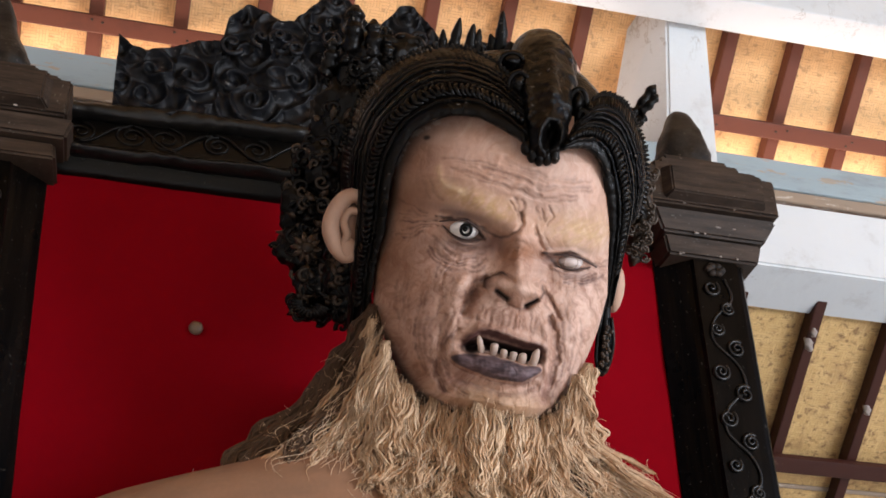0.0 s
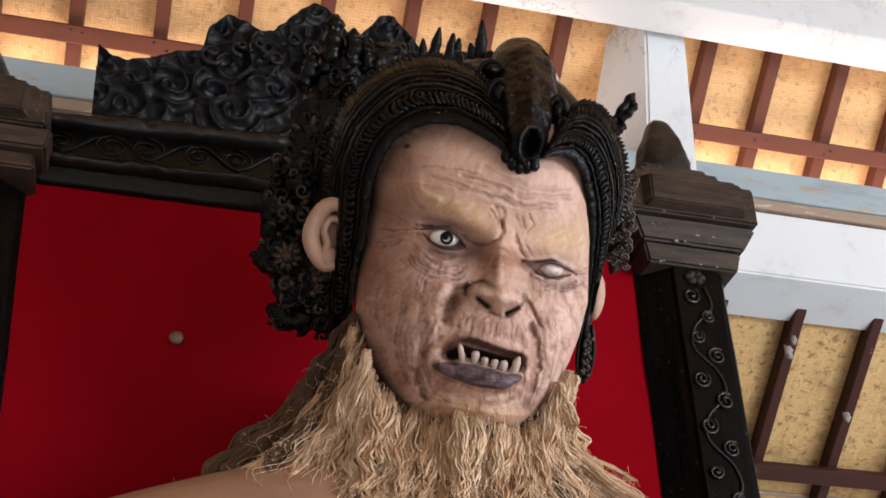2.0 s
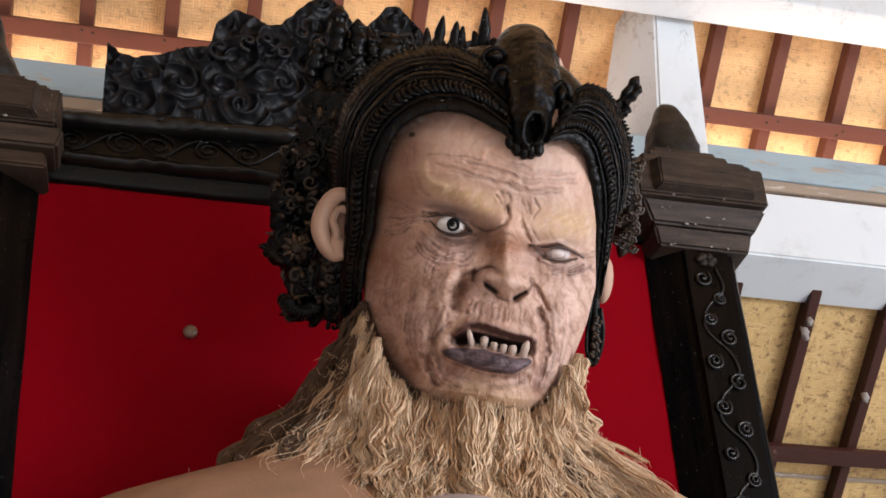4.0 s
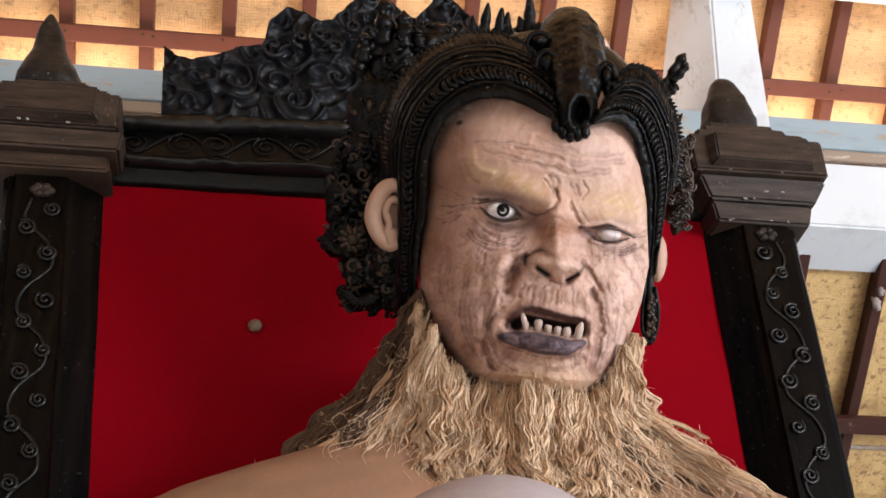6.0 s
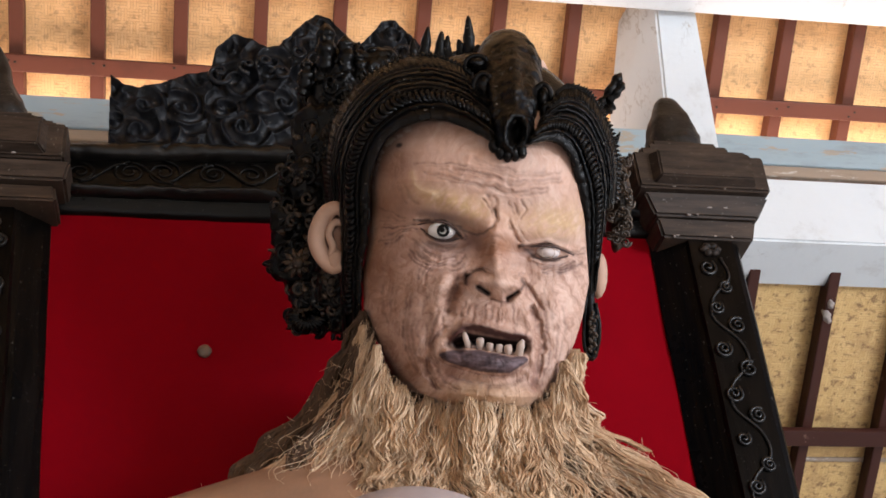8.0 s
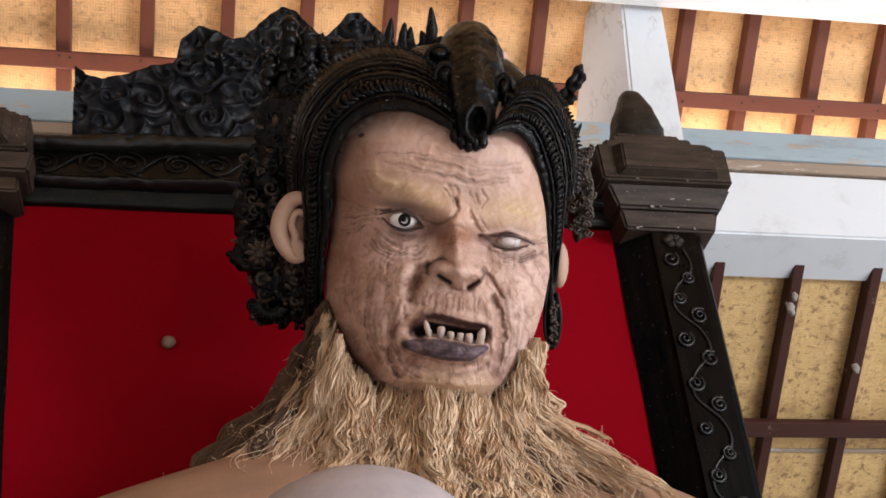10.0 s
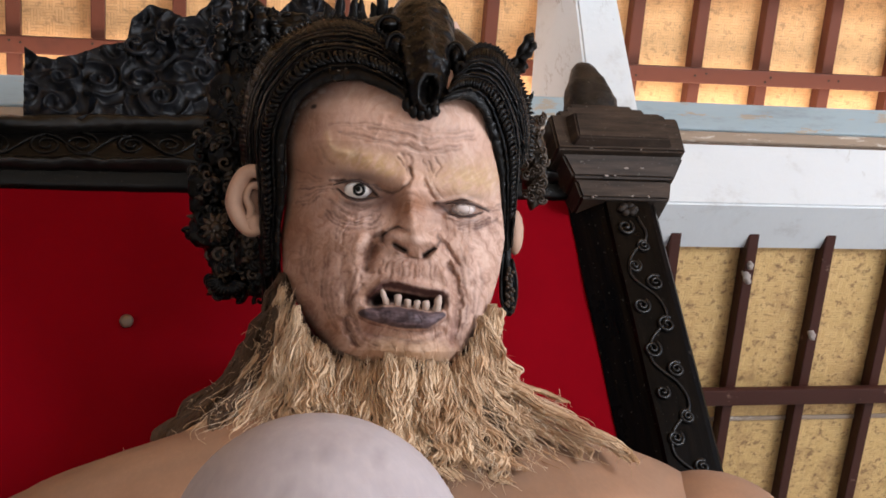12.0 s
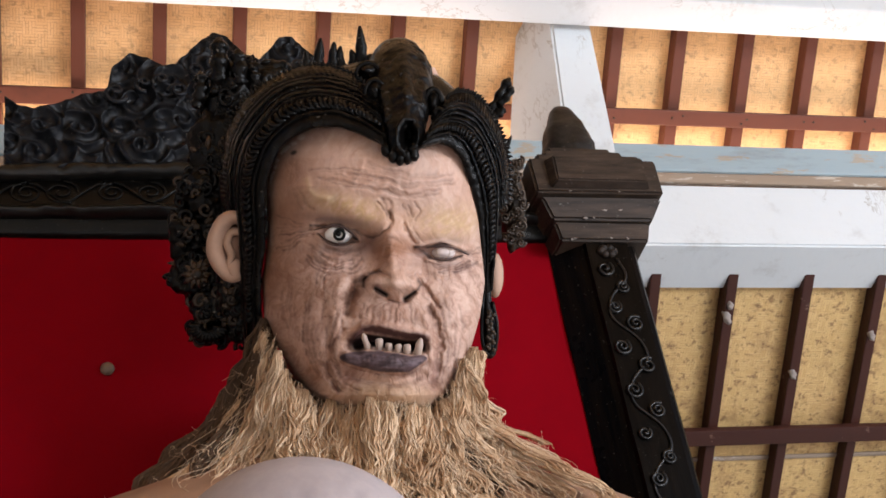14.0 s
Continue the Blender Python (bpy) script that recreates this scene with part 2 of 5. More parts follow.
def shell(points, radii, sides=8, bm=None, flat=1.0, caps=True):
    """A round bar along points; radii one number or one for each point."""
    b = bm or bmesh.new()
    pts = [Vector(p) for p in points]
    n = len(pts)
    if not hasattr(radii, "__len__"):
        radii = [radii] * n
    up = None
    rings = []
    for i, p in enumerate(pts):
        d = (pts[min(i + 1, n - 1)] - pts[max(i - 1, 0)]).normalized()
        if up is None:
            up = d.orthogonal().normalized()
        up = (up - d * up.dot(d)).normalized()
        side = d.cross(up)
        ring = []
        for k in range(sides):
            a = 2 * math.pi * k / sides
            ring.append(b.verts.new(p + (up * math.cos(a) + side * math.sin(a) * flat) * radii[i]))
        rings.append(ring)
    for r, s in zip(rings, rings[1:]):
        for k in range(sides):
            b.faces.new((r[k], r[(k + 1) % sides], s[(k + 1) % sides], s[k]))
    if caps:
        b.faces.new(rings[0][::-1])
        b.faces.new(rings[-1])
    return b


def ball(center, size, bm=None, u=16, v=10, turn=None):
    b = bm or bmesh.new()
    m = Matrix.Translation(center)
    if turn is not None:
        m = m @ turn.to_4x4()
    m = m @ Matrix.Diagonal((*size, 1))
    bmesh.ops.create_uvsphere(b, u_segments=u, v_segments=v, radius=1, matrix=m)
    return b


def spline(points, n):
    """n points evenly along a smooth curve through points (Catmull-Rom)."""
    p = [np.array(q, float) for q in points]
    p = [2 * p[0] - p[1]] + p + [2 * p[-1] - p[-2]]
    out = []
    segs = len(p) - 3
    for i in range(n):
        f = i / (n - 1) * segs
        k = min(int(f), segs - 1)
        f -= k
        a, b, c, d = p[k:k + 4]
        out.append(0.5 * (2 * b + (c - a) * f + (2 * a - 5 * b + 4 * c - d) * f * f + (3 * b - a - 3 * c + d) * f ** 3))
    return out


def bell(x):
    return math.exp(-x * x)


# ---- large structure: floor, ground, roof ----
part("floor", box(-4.2, 4.6, -6.0, 1.6, -0.12, 0.0, 0.01), M_FLOOR)
tagged(bpy.data.objects["floor"], "grey cement floor of the pavilion", "floor", kind="structure")
g = box(-300, 300, -300, 300, -0.5, -0.15, 0)
tagged(part("ground", g, M_GROUND), "dry bare ground round the pavilion", "ground", kind="structure")
# unseen side wall, added to close the place; blocks sky light from the left
tagged(part("wall_west", box(-4.2, -4.05, -6.0, 1.6, 0, 3.4, 0.01), M_RAW), "plain weathered board side wall, unseen, added to close the side", "wall", kind="structure")


def roof_sheet(name, y0, z0, y1, z1, x0, x1, label):
    """A woven mat under the tiles, a thin slab on the slope."""
    b = bmesh.new()
    n = Vector((0, -(z1 - z0), y1 - y0)).normalized() * 0.012
    quad = [Vector((x, y, z)) for x, y, z in ((x0, y0, z0), (x1, y0, z0), (x1, y1, z1), (x0, y1, z1))]
    if n.z < 0:
        n = -n
    lo = [b.verts.new(q) for q in quad]
    hi = [b.verts.new(q + n) for q in quad]
    b.faces.new(lo[::-1])
    b.faces.new(hi)
    for i in range(4):
        b.faces.new((lo[i], lo[(i + 1) % 4], hi[(i + 1) % 4], hi[i]))
    bmesh.ops.recalc_face_normals(b, faces=b.faces)
    return tagged(part(name, b, M_MAT if name == "ceiling_lower" else M_MAT_CLEAN), label, "ceiling", kind="structure")


UP = lambda y: 3.75 - 0.84 * (y - 0.894)      # underside of the upper roof
LOW = lambda y: 3.156 - 0.637 * (y - 0.795)   # underside of the lower roof
roof_sheet("ceiling_upper", 1.05, UP(1.05), -1.9, UP(-1.9), -4.2, 4.6, "woven bamboo mat lining of the upper roof")
roof_sheet("ceiling_lower", 0.70, LOW(0.70), 2.1, LOW(2.1), -4.2, 4.6, "stained woven bamboo mat lining of the eaves")
roof_sheet("ceiling_front", -1.9, UP(-1.9), -6.2, UP(-1.9) - 2.6, -4.2, 4.6, "woven bamboo mat lining of the front roof")


def slope_bar(name, x, w, h, f, y0, y1, mat, label, group, skew=0.0):
    b = bmesh.new()
    d = Vector((0, y1 - y0, f(y1) - f(y0)))
    length = d.length
    box(-w / 2, w / 2, 0, length, -h, -0.002, 0.004, b)
    ob = part(name, b, mat)
    ob.matrix_world = Matrix.Translation((x, y0, f(y0))) @ Matrix.Rotation(math.atan2(d.z, d.y), 4, "X") @ Matrix.Rotation(skew, 4, "Z")
    return tagged(ob, label, "rafter", group)


for i in range(-12, 20):
    slope_bar("rafter", -0.883 + i * 0.2305 + random.uniform(-.006, .006), 0.040, 0.05, UP, -1.2, 1.04, M_RED_BROWN, "red-brown painted rafter under the woven roof mat", "rafters of the upper roof", random.uniform(-.003, .003))
for i in range(-7, 12):
    slope_bar("rafter", 1.431 + i * 0.241 + random.uniform(-.004, .004), 0.033, 0.05, LOW, 0.72, 2.08, M_RED_SHADED, "dusty red-brown painted rafter of the eaves", "rafters of the eaves", -0.066)


def level_bar(name, y, f, w, h, drop, mat, label):
    """A bar along x, laid against the rafters of a slope."""
    b = box(-3.6, 4.4, -w / 2, w / 2, -h, 0, 0.004)
    ob = part(name, b, mat)
    tilt = math.atan2(f(y + 0.1) - f(y), 0.1)
    ob.matrix_world = Matrix.Translation((0, y, f(y) - drop)) @ Matrix.Rotation(tilt, 4, "X")
    return tagged(ob, label, "batten", "battens of the roof")


level_bar("batten", 0.775, UP, 0.050, 0.022, 0.064, M_RED_BROWN, "red-brown painted roof batten with rusty nail heads")
level_bar("batten", 1.175, LOW, 0.055, 0.024, 0.060, M_RED_SHADED, "dusty red-brown batten across the eaves rafters")
level_bar("batten", 1.30, LOW, 0.016, 0.006, 0.003, M_LATH, "thin dark lath over a mat seam")


def beam(name, x0, x1, y0, y1, z0, z1, mat, label):
    return tagged(part(name, box(x0, x1, y0, y1, z0, z1, 0.006), mat), label, "beam", kind="structure")


b = bmesh.new()
sides = [[b.verts.new((x, y, z)) for y, z in ((0.60, 3.374), (0.60, 3.162), (0.785, 3.134), (0.785, 3.374))] for x in (-4.1, 4.5)]
b.faces.new(sides[0]), b.faces.new(sides[1][::-1])
for i in range(4):
    b.faces.new((sides[0][i], sides[1][i], sides[1][(i + 1) % 4], sides[0][(i + 1) % 4]))
bmesh.ops.recalc_face_normals(b, faces=b.faces)
bmesh.ops.bevel(b, geom=b.edges[:], offset=0.006, segments=2, affect="EDGES")
tagged(part("white_beam_lower", b, M_WHITE), "thick white painted ring beam with scuffs and stains", "beam", kind="structure")
beam("trim_batten", -4.1, 4.5, 0.618, 0.70, 3.376, 3.388, M_RED_BROWN, "thin red-brown strip on the ring beam")
beam("trim_board", -4.1, 4.5, 0.606, 0.66, 3.388, 3.425, M_LATH, "bare weathered timber board with worn paint")
beam("blue_beam", -4.1, 4.5, 0.60, 0.70, 3.4255, 3.526, M_BLUE, "pale blue painted weathered timber wall plate")
beam("white_beam_upper", -4.1, 4.5, 0.36, 0.49, 3.885, 4.08, M_WHITE, "white painted tie beam below the roof")

# the white strut between wall plate and tie beam: broad at its foot
b = bmesh.new()
foot = [(0.945, 0.585, 3.44), (1.092, 0.585, 3.44), (1.10, 0.80, 3.44), (0.80, 0.78, 3.44)]
head = [(0.960, 0.50, 4.04), (1.078, 0.50, 4.04), (1.09, 0.62, 4.04), (0.890, 0.62, 4.04)]
lo, hi = [b.verts.new(p) for p in foot], [b.verts.new(p) for p in head]
b.faces.new(lo[::-1]), b.faces.new(hi)
for i in range(4):
    b.faces.new((lo[i], lo[(i + 1) % 4], hi[(i + 1) % 4], hi[i]))
bmesh.ops.bevel(b, geom=b.edges[:], offset=0.006, segments=2, affect="EDGES")
tagged(part("white_strut", b, M_WHITE), "cracked white painted strut rising to the tie beam", "strut", kind="structure")

# ---- the throne ----
throne = thing("throne", (0, 0.05, 0), "tall black carved wooden throne with a red padded back", "throne")
throne.location = (0, 0, 0)


def lean(x, z):
    """The posts stand a little out of true."""
    k = (2.72 - z)
    return x + (0.075 * k if x < 0 else 0.02 * k) * min(1.0, abs(x) / 0.6)


def panel_face(name, x0, x1, z0, z1, nx, nz, height, mat, parent, back=0.03, label="", edge=None, smooth=True):
    """A board whose face is carved: height(x, z) gives y of the face; edge(x) its top."""
    b = bmesh.new()
    rows = []
    for j in range(nz + 1):
        row = []
        for i in range(nx + 1):
            x = x0 + (x1 - x0) * i / nx
            top = edge(x) if edge else z1
            z = z0 + (top - z0) * j / nz
            row.append(b.verts.new((lean(x, z), height(x, z), z)))
        rows.append(row)
    for r, s in zip(rows, rows[1:]):
        for i in range(nx):
            b.faces.new((r[i], r[i + 1], s[i + 1], s[i]))
    rim = [*rows[0], *[r[-1] for r in rows[1:]], *rows[-1][-2::-1], *[r[0] for r in rows[-2:0:-1]]]
    rear = [b.verts.new((v.co.x, back, v.co.z)) for v in rim]
    n = len(rim)
    for i in range(n):
        b.faces.new((rim[(i + 1) % n], rim[i], rear[i], rear[(i + 1) % n]))
    b.faces.new(rear)
    bmesh.ops.recalc_face_normals(b, faces=b.faces)
    return part(name, b, mat, parent, label, smooth)


BUTTON = (-0.292, 2.457)


def cushion(x, z):
    d = math.hypot(x - BUTTON[0], z - BUTTON[1])
    edge = min(1.0, (0.66 - abs(x)) / 0.07) if abs(x) < 0.66 else 0.0
    fold = 0.0025 * noise.noise((x * 5, z * 5, 1.0)) + 0.0012 * math.sin(8 * math.atan2(z - BUTTON[1], x - BUTTON[0])) * math.exp(-d / 0.05)
    return 0.012 - 0.012 * edge ** 0.5 + 0.013 * math.exp(-(d / 0.035) ** 1.3) + fold


panel_face("back_panel", -0.66, 0.66, 1.0, 2.80, 110, 130, cushion, M_VELVET, throne, 0.06, "red velvet padded back panel")
b = ball((BUTTON[0], 0.004, BUTTON[1]), (0.0128, 0.009, 0.0128))
part("button", b, M_BUTTON, throne, "round tan upholstery button", True)


def post_section(side):
    """Outline of a post seen from above, from the padded side outwards; broad chamfer inside."""
    inner, outer = 0.588, 0.762
    pts = [(inner, 0.07), (inner, -0.004), (inner + 0.012, -0.016), (inner + 0.028, -0.030), (inner + 0.046, -0.046), (inner + 0.056, -0.052), (inner + 0.060, -0.060),
           (outer - 0.022, -0.060), (outer - 0.018, -0.052), (outer - 0.008, -0.050), (outer, -0.040), (outer, 0.07)]
    return [(side * x, y) for x, y in pts]


for side in (-1, 1):
    b = bmesh.new()
    rows = []
    for z in np.linspace(0.0, 2.72, 60):
        rows.append([b.verts.new((lean(x, z) + 0.0015 * noise.noise((x * 9, z * 6, side)), y + 0.002 * noise.noise((x * 7, y * 9, z * 5)), z)) for x, y in post_section(side)])
    for r, s in zip(rows, rows[1:]):
        for i in range(len(r)):
            b.faces.new((r[i], r[(i + 1) % len(r)], s[(i + 1) % len(r)], s[i]))
    b.faces.new(rows[0]), b.faces.new(rows[-1])
    bmesh.ops.recalc_face_normals(b, faces=b.faces)
    post = part("post", b, M_POST, throne, "black oiled wooden post carved with a scrolling vine")

    def on_post(u, z, lift=0.0):
        return (lean(side * (0.690 + u), z), -0.061 - lift, z)

    # vine: a wavy stem with a spiral curl in every bend
    stem = spline([on_post(0.030 * math.sin(k * math.pi / 2 + 0.6), 2.66 - k * 0.047, 0.001) for k in range(35)], 250)
    part("vine_stem", shell(stem, 0.0033, 6), M_GLOSS, post, smooth=True)
    for k in range(34):
        z = 2.640 - k * 0.047 + random.uniform(-.006, .006)
        s = 1 if k % 2 else -1
        cu, r0 = s * random.uniform(0.014, 0.024), random.uniform(0.014, 0.019)
        turns = random.uniform(1.5, 2.0)
        pts = []
        for i in range(34):
            f = i / 33
            a = 2 * math.pi * turns * f * s + 0.9
            r = r0 * (1 - 0.86 * f)
            pts.append(on_post(cu + r * math.cos(a), z + r * math.sin(a), 0.001 + 0.006 * f))
        part("scroll", shell(pts, [0.0038 * (1 - 0.35 * i / 33) for i in range(34)], 6), M_GLOSS, post, smooth=True)
    # flower knob at the head of the vine
    b = bmesh.new()
    for k in range(6):
        a = k * math.pi / 3
        ball(on_post(0.013 * math.cos(a), 2.678 + 0.008 * math.sin(a), 0.002), (0.010, 0.008, 0.008), b, 10, 6)
    part("flower_knob", b, M_BROWN, post, "worn carved flower knob", True)

    # capital: boards and mouldings stacked
    cx = 0.690 if side > 0 else -0.708
    stack = [("moulding", 0.098, 0.108, 2.700, 2.742), ("moulding", 0.110, 0.133, 2.746, 2.792), ("block", 0.142, 0.142, 2.797, 2.888),
             ("step", 0.118, 0.116, 2.890, 2.916), ("step", 0.092, 0.090, 2.917, 2.944), ("step", 0.072, 0.070, 2.945, 2.966)]
    cap = None
    low = lambda z: z if side > 0 else 2.713 + (z - 2.70) * 0.885
    for name, h0, h1, z0, z1 in stack:
        z0, z1, push = low(z0), low(z1), 0.0
        if side < 0 and name == "moulding":
            h0, h1, push = h0 + 0.022, h1 + 0.008, 0.017
        b = bmesh.new()
        vs = bmesh.ops.create_cube(b, size=1)["verts"]
        for v in vs:
            h = h0 if v.co.z < 0 else h1
            v.co = (cx + push + v.co.x * 2 * h + random.uniform(-.003, .003), 0.01 + v.co.y * 2 * h * 0.80 + random.uniform(-.002, .002), z0 if v.co.z < 0 else z1)
        bmesh.ops.bevel(b, geom=b.edges[:], offset=0.005, segments=2, affect="EDGES")
        if cap is None:
            cap = part("capital", b, M_BROWN, throne, "stepped dark brown wooden capital, chipped and dusty")
        else:
            part(name, b, M_BROWN, cap)
    # raised field on the front and the inner side of the block
    b = bmesh.new()
    vs = bmesh.ops.create_cube(b, size=1)["verts"]
    for v in vs:
        f = 0.098 if v.co.y < 0 else 0.118
        v.co = (cx + v.co.x * 2 * f, -0.1056 + v.co.y * 0.042, low(2.8435) + v.co.z * 2 * (0.031 if v.co.y < 0 else 0.043) * (1 if side > 0 else 0.885))
    bmesh.ops.bevel(b, geom=b.edges[:], offset=0.003, segments=2, affect="EDGES")
    part("raised_field", b, M_BROWN, cap)
    # pale flakes of old paint along the lower edge
    b = bmesh.new()
    for k in range(11):
        x, h = cx + random.uniform(-0.095, 0.095), random.choice((2.702, 2.703, 2.748, 2.799)) + random.uniform(0, 0.006)
        y = -0.069 if h < 2.71 else -0.079 if h < 2.75 else -0.104
        ball((x, y - 0.001, low(h)), (random.uniform(0.0012, 0.006), 0.0022, random.uniform(0.0009, 0.0026)), b, 7, 5)
    part("paint_flakes", b, M_NEST, cap, "small pale flakes of old paint")["kind"] = "stuff"
    # finial: a bell that narrows to a point; one has lost its tip
    b = bmesh.new()
    rows = []
    prof = [(0.062, 0.0), (0.064, 0.02), (0.058, 0.045), (0.044, 0.075), (0.034, 0.10), (0.030, 0.125), (0.021, 0.155), (0.008, 0.185), (0.002, 0.192)]
    if side > 0:
        prof = [(0.056, 0.0), (0.058, 0.025), (0.055, 0.05), (0.048, 0.085), (0.037, 0.115), (0.026, 0.142), (0.015, 0.156), (0.004, 0.160)]
    fine = spline([(r, z, 0) for r, z in prof], 28)
    for r, z, _ in fine:
        ring = []
        for k in range(20):
            a = 2 * math.pi * k / 20
            sq = 1 / max(abs(math.cos(a)), abs(math.sin(a))) ** 0.45
            n = 1 + 0.11 * noise.noise((math.cos(a) * 2, math.sin(a) * 2, z * 22 + side)) + 0.05 * noise.noise((math.cos(a) * 5, math.sin(a) * 5, z * 70))
            ring.append(b.verts.new((cx + max(r, 0.001) * sq * n * math.cos(a) - (0.012 + 0.13 * z if side < 0 else 0.0), 0.01 + max(r, 0.001) * sq * n * 0.85 * math.sin(a), low(2.966) + z * (1 if side > 0 else 1.12))))
        rows.append(ring)
    for r, s in zip(rows, rows[1:]):
        for k in range(20):
            b.faces.new((r[k], r[(k + 1) % 20], s[(k + 1) % 20], s[k]))
    b.faces.new(rows[-1])
    part("finial", b, M_FINIAL, cap, "bell-shaped finial with a pointed tip" if side < 0 else "blunt bell-shaped finial with a broken tip", True)

# top rail, bowed up towards the middle
bow = lambda x: 0.027 * (1 - min(1.0, abs(x) / 0.58) ** 2)


def rail_bar(name, y0, y1, z0, z1, mat, rough=0.003, bowed=1.0, parent=throne, label=""):
    b = bmesh.new()
    rows = []
    for x in np.linspace(-0.60, 0.60, 200):
        up = bow(x)
        zm = (z0 + z1) / 2
        sec = [(y1, z0), (y0 + 0.010, z0), (y0 + 0.002, z0 + 0.008), (y0, zm), (y0 + 0.002, z1 - 0.008), (y0 + 0.010, z1), (y1, z1)]
        rows.append([b.verts.new((x, y + rough * (noise.noise((x * 14, z * 40, y * 3)) + 0.9 * noise.noise((x * 45, z * 60, y * 3))), z + up * np.interp(z, [2.745, 2.80, 2.90], [0.0, 0.25, 1.0]) + rough * (0.6 * noise.noise((x * 9, z * 30, 5.0)) + 0.3 * noise.noise((x * 38, z * 40, 9.0))))) for y, z in sec])
    for r, s in zip(rows, rows[1:]):
        for i in range(7):
            b.faces.new((r[i], r[(i + 1) % 7], s[(i + 1) % 7], s[i]))
    b.faces.new(rows[0]), b.faces.new(rows[-1])
    bmesh.ops.recalc_face_normals(b, faces=b.faces)
    return part(name, b, mat, parent, label, True)


rail = rail_bar("top_rail", -0.018, 0.07, 2.740, 2.878, M_BLACK, 0.002, 1.0, throne, "black carved top rail with worn scrolls")
rail_bar("lower_moulding", -0.044, 0.0, 2.772, 2.792, M_GLOSS, 0.0055, 0.7, rail)
rail_bar("upper_moulding", -0.044, 0.0, 2.856, 2.884, M_GLOSS, 0.0055, 1.0, rail)
for k in range(14):
    x0 = -0.545 + k * 0.084 + random.uniform(-.012, .012)
    s = 1 if k % 2 else -1
    pts = []
    for i in range(40):
        f = i / 39
        a = 2 * math.pi * 1.9 * f * s + math.pi / 2
        r = (0.022 + 0.008 * ((k * 7) % 3) / 2) * (1 - 0.85 * f)
        pts.append((x0 + r * 1.25 * math.cos(a), -0.018 - 0.003 * f, 2.828 + 0.55 * bow(x0) + r * math.sin(a)))
    part("scroll", shell(pts, [0.0031 * (1 - 0.4 * i / 39) for i in range(40)], 6), M_BLACK, rail, smooth=True)
    tail = spline([(x0 + d, -0.020, 2.828 + 0.55 * bow(x0) + s * 0.024 * math.cos(d * 38)) for d in (0.0, 0.02, 0.042, 0.063, 0.084)], 14)
    part("vine_stem", shell(tail, 0.0028, 6), M_BLACK, rail, smooth=True)


# crest board over the rail: a symmetric outline of waves and peaks, carved with clouds
def crest_top(x):
    a = abs(x)
    keys = [(0.0, 3.20), (0.03, 3.235), (0.055, 3.275), (0.085, 3.283), (0.12, 3.24), (0.16, 3.185), (0.185, 3.178), (0.215, 3.20), (0.25, 3.212), (0.285, 3.17), (0.295, 3.10), (0.335, 3.093), (0.38, 3.068), (0.435, 3.048), (0.46, 3.054), (0.487, 3.078)]
    z = float(np.interp(a, [k[0] for k in keys], [k[1] for k in keys]))
    return z + (0.006 * noise.noise((x * 60, 2.0, 0.0)) if a < 0.29 else 0.0)


rng = random.Random(5)
CURLS = [(sx * rng.uniform(0.01, 0.48), rng.uniform(2.90, 3.27), rng.uniform(0.022, 0.040), rng.uniform(0, 6.3), rng.choice((-1, 1))) for _ in range(30) for sx in (-1, 1)]


def crest_face(x, z):
    best, val = 9.0, 0.0
    for cx, cz, r, ph, s in CURLS:
        dx, dz = x - cx, z - cz
        d = math.hypot(dx, dz) / r
        if d < best:
            best = d
            val = (1 - 2 * abs(math.sin(d * 3.2 + 0.5 * s * math.atan2(dz, dx) + ph)) ** 0.7) * (1.0 if d < 1.6 else 1.6 / d)
    lump = 0.020 * noise.noise((x * 13, z * 13, 3.0)) + 0.012 * noise.noise((x * 30, z * 30, 7.0))
    rim = min(1.0, (crest_top(x) - z) / 0.02 + 0.2)
    return -0.022 - (0.0090 * val + lump) * rim


panel_face("crest_board", -0.487, 0.487, 2.882, 3.2, 420, 140, crest_face, M_CREST, throne, 0.03, "blue-black crest board carved with curling clouds", crest_top)
for sx in (-1, 1):
    for k in range(7):
        cx, cz = sx * (0.06 + 0.035 * k * (1 if k < 6 else 1.1)), 3.20 - 0.012 * k + rng.uniform(-.03, .03)
        b = bmesh.new()
        r0 = rng.uniform(0.016, 0.026)
        pts = []
        for i in range(30):
            f = i / 29
            a = 2 * math.pi * 1.35 * f * sx + k
            r = r0 * (1 - 0.8 * f)
            pts.append((cx + r * math.cos(a), -0.036 - 0.018 * f, min(cz - 0.045, crest_top(cx) - 0.042) + r * math.sin(a)))
        part("cloud_curl", shell(pts, [0.0058 * (1 - 0.5 * i / 29) for i in range(30)], 8), M_CREST, throne, smooth=True)
# seat and arms below, plain
part("seat", box(-0.74, 0.74, -0.95, 0.05, 0.55, 0.72, 0.02), M_BLACK, throne)
part("seat_base", box(-0.70, 0.70, -0.90, 0.04, 0.0, 0.548, 0.01), M_BLACK, throne)
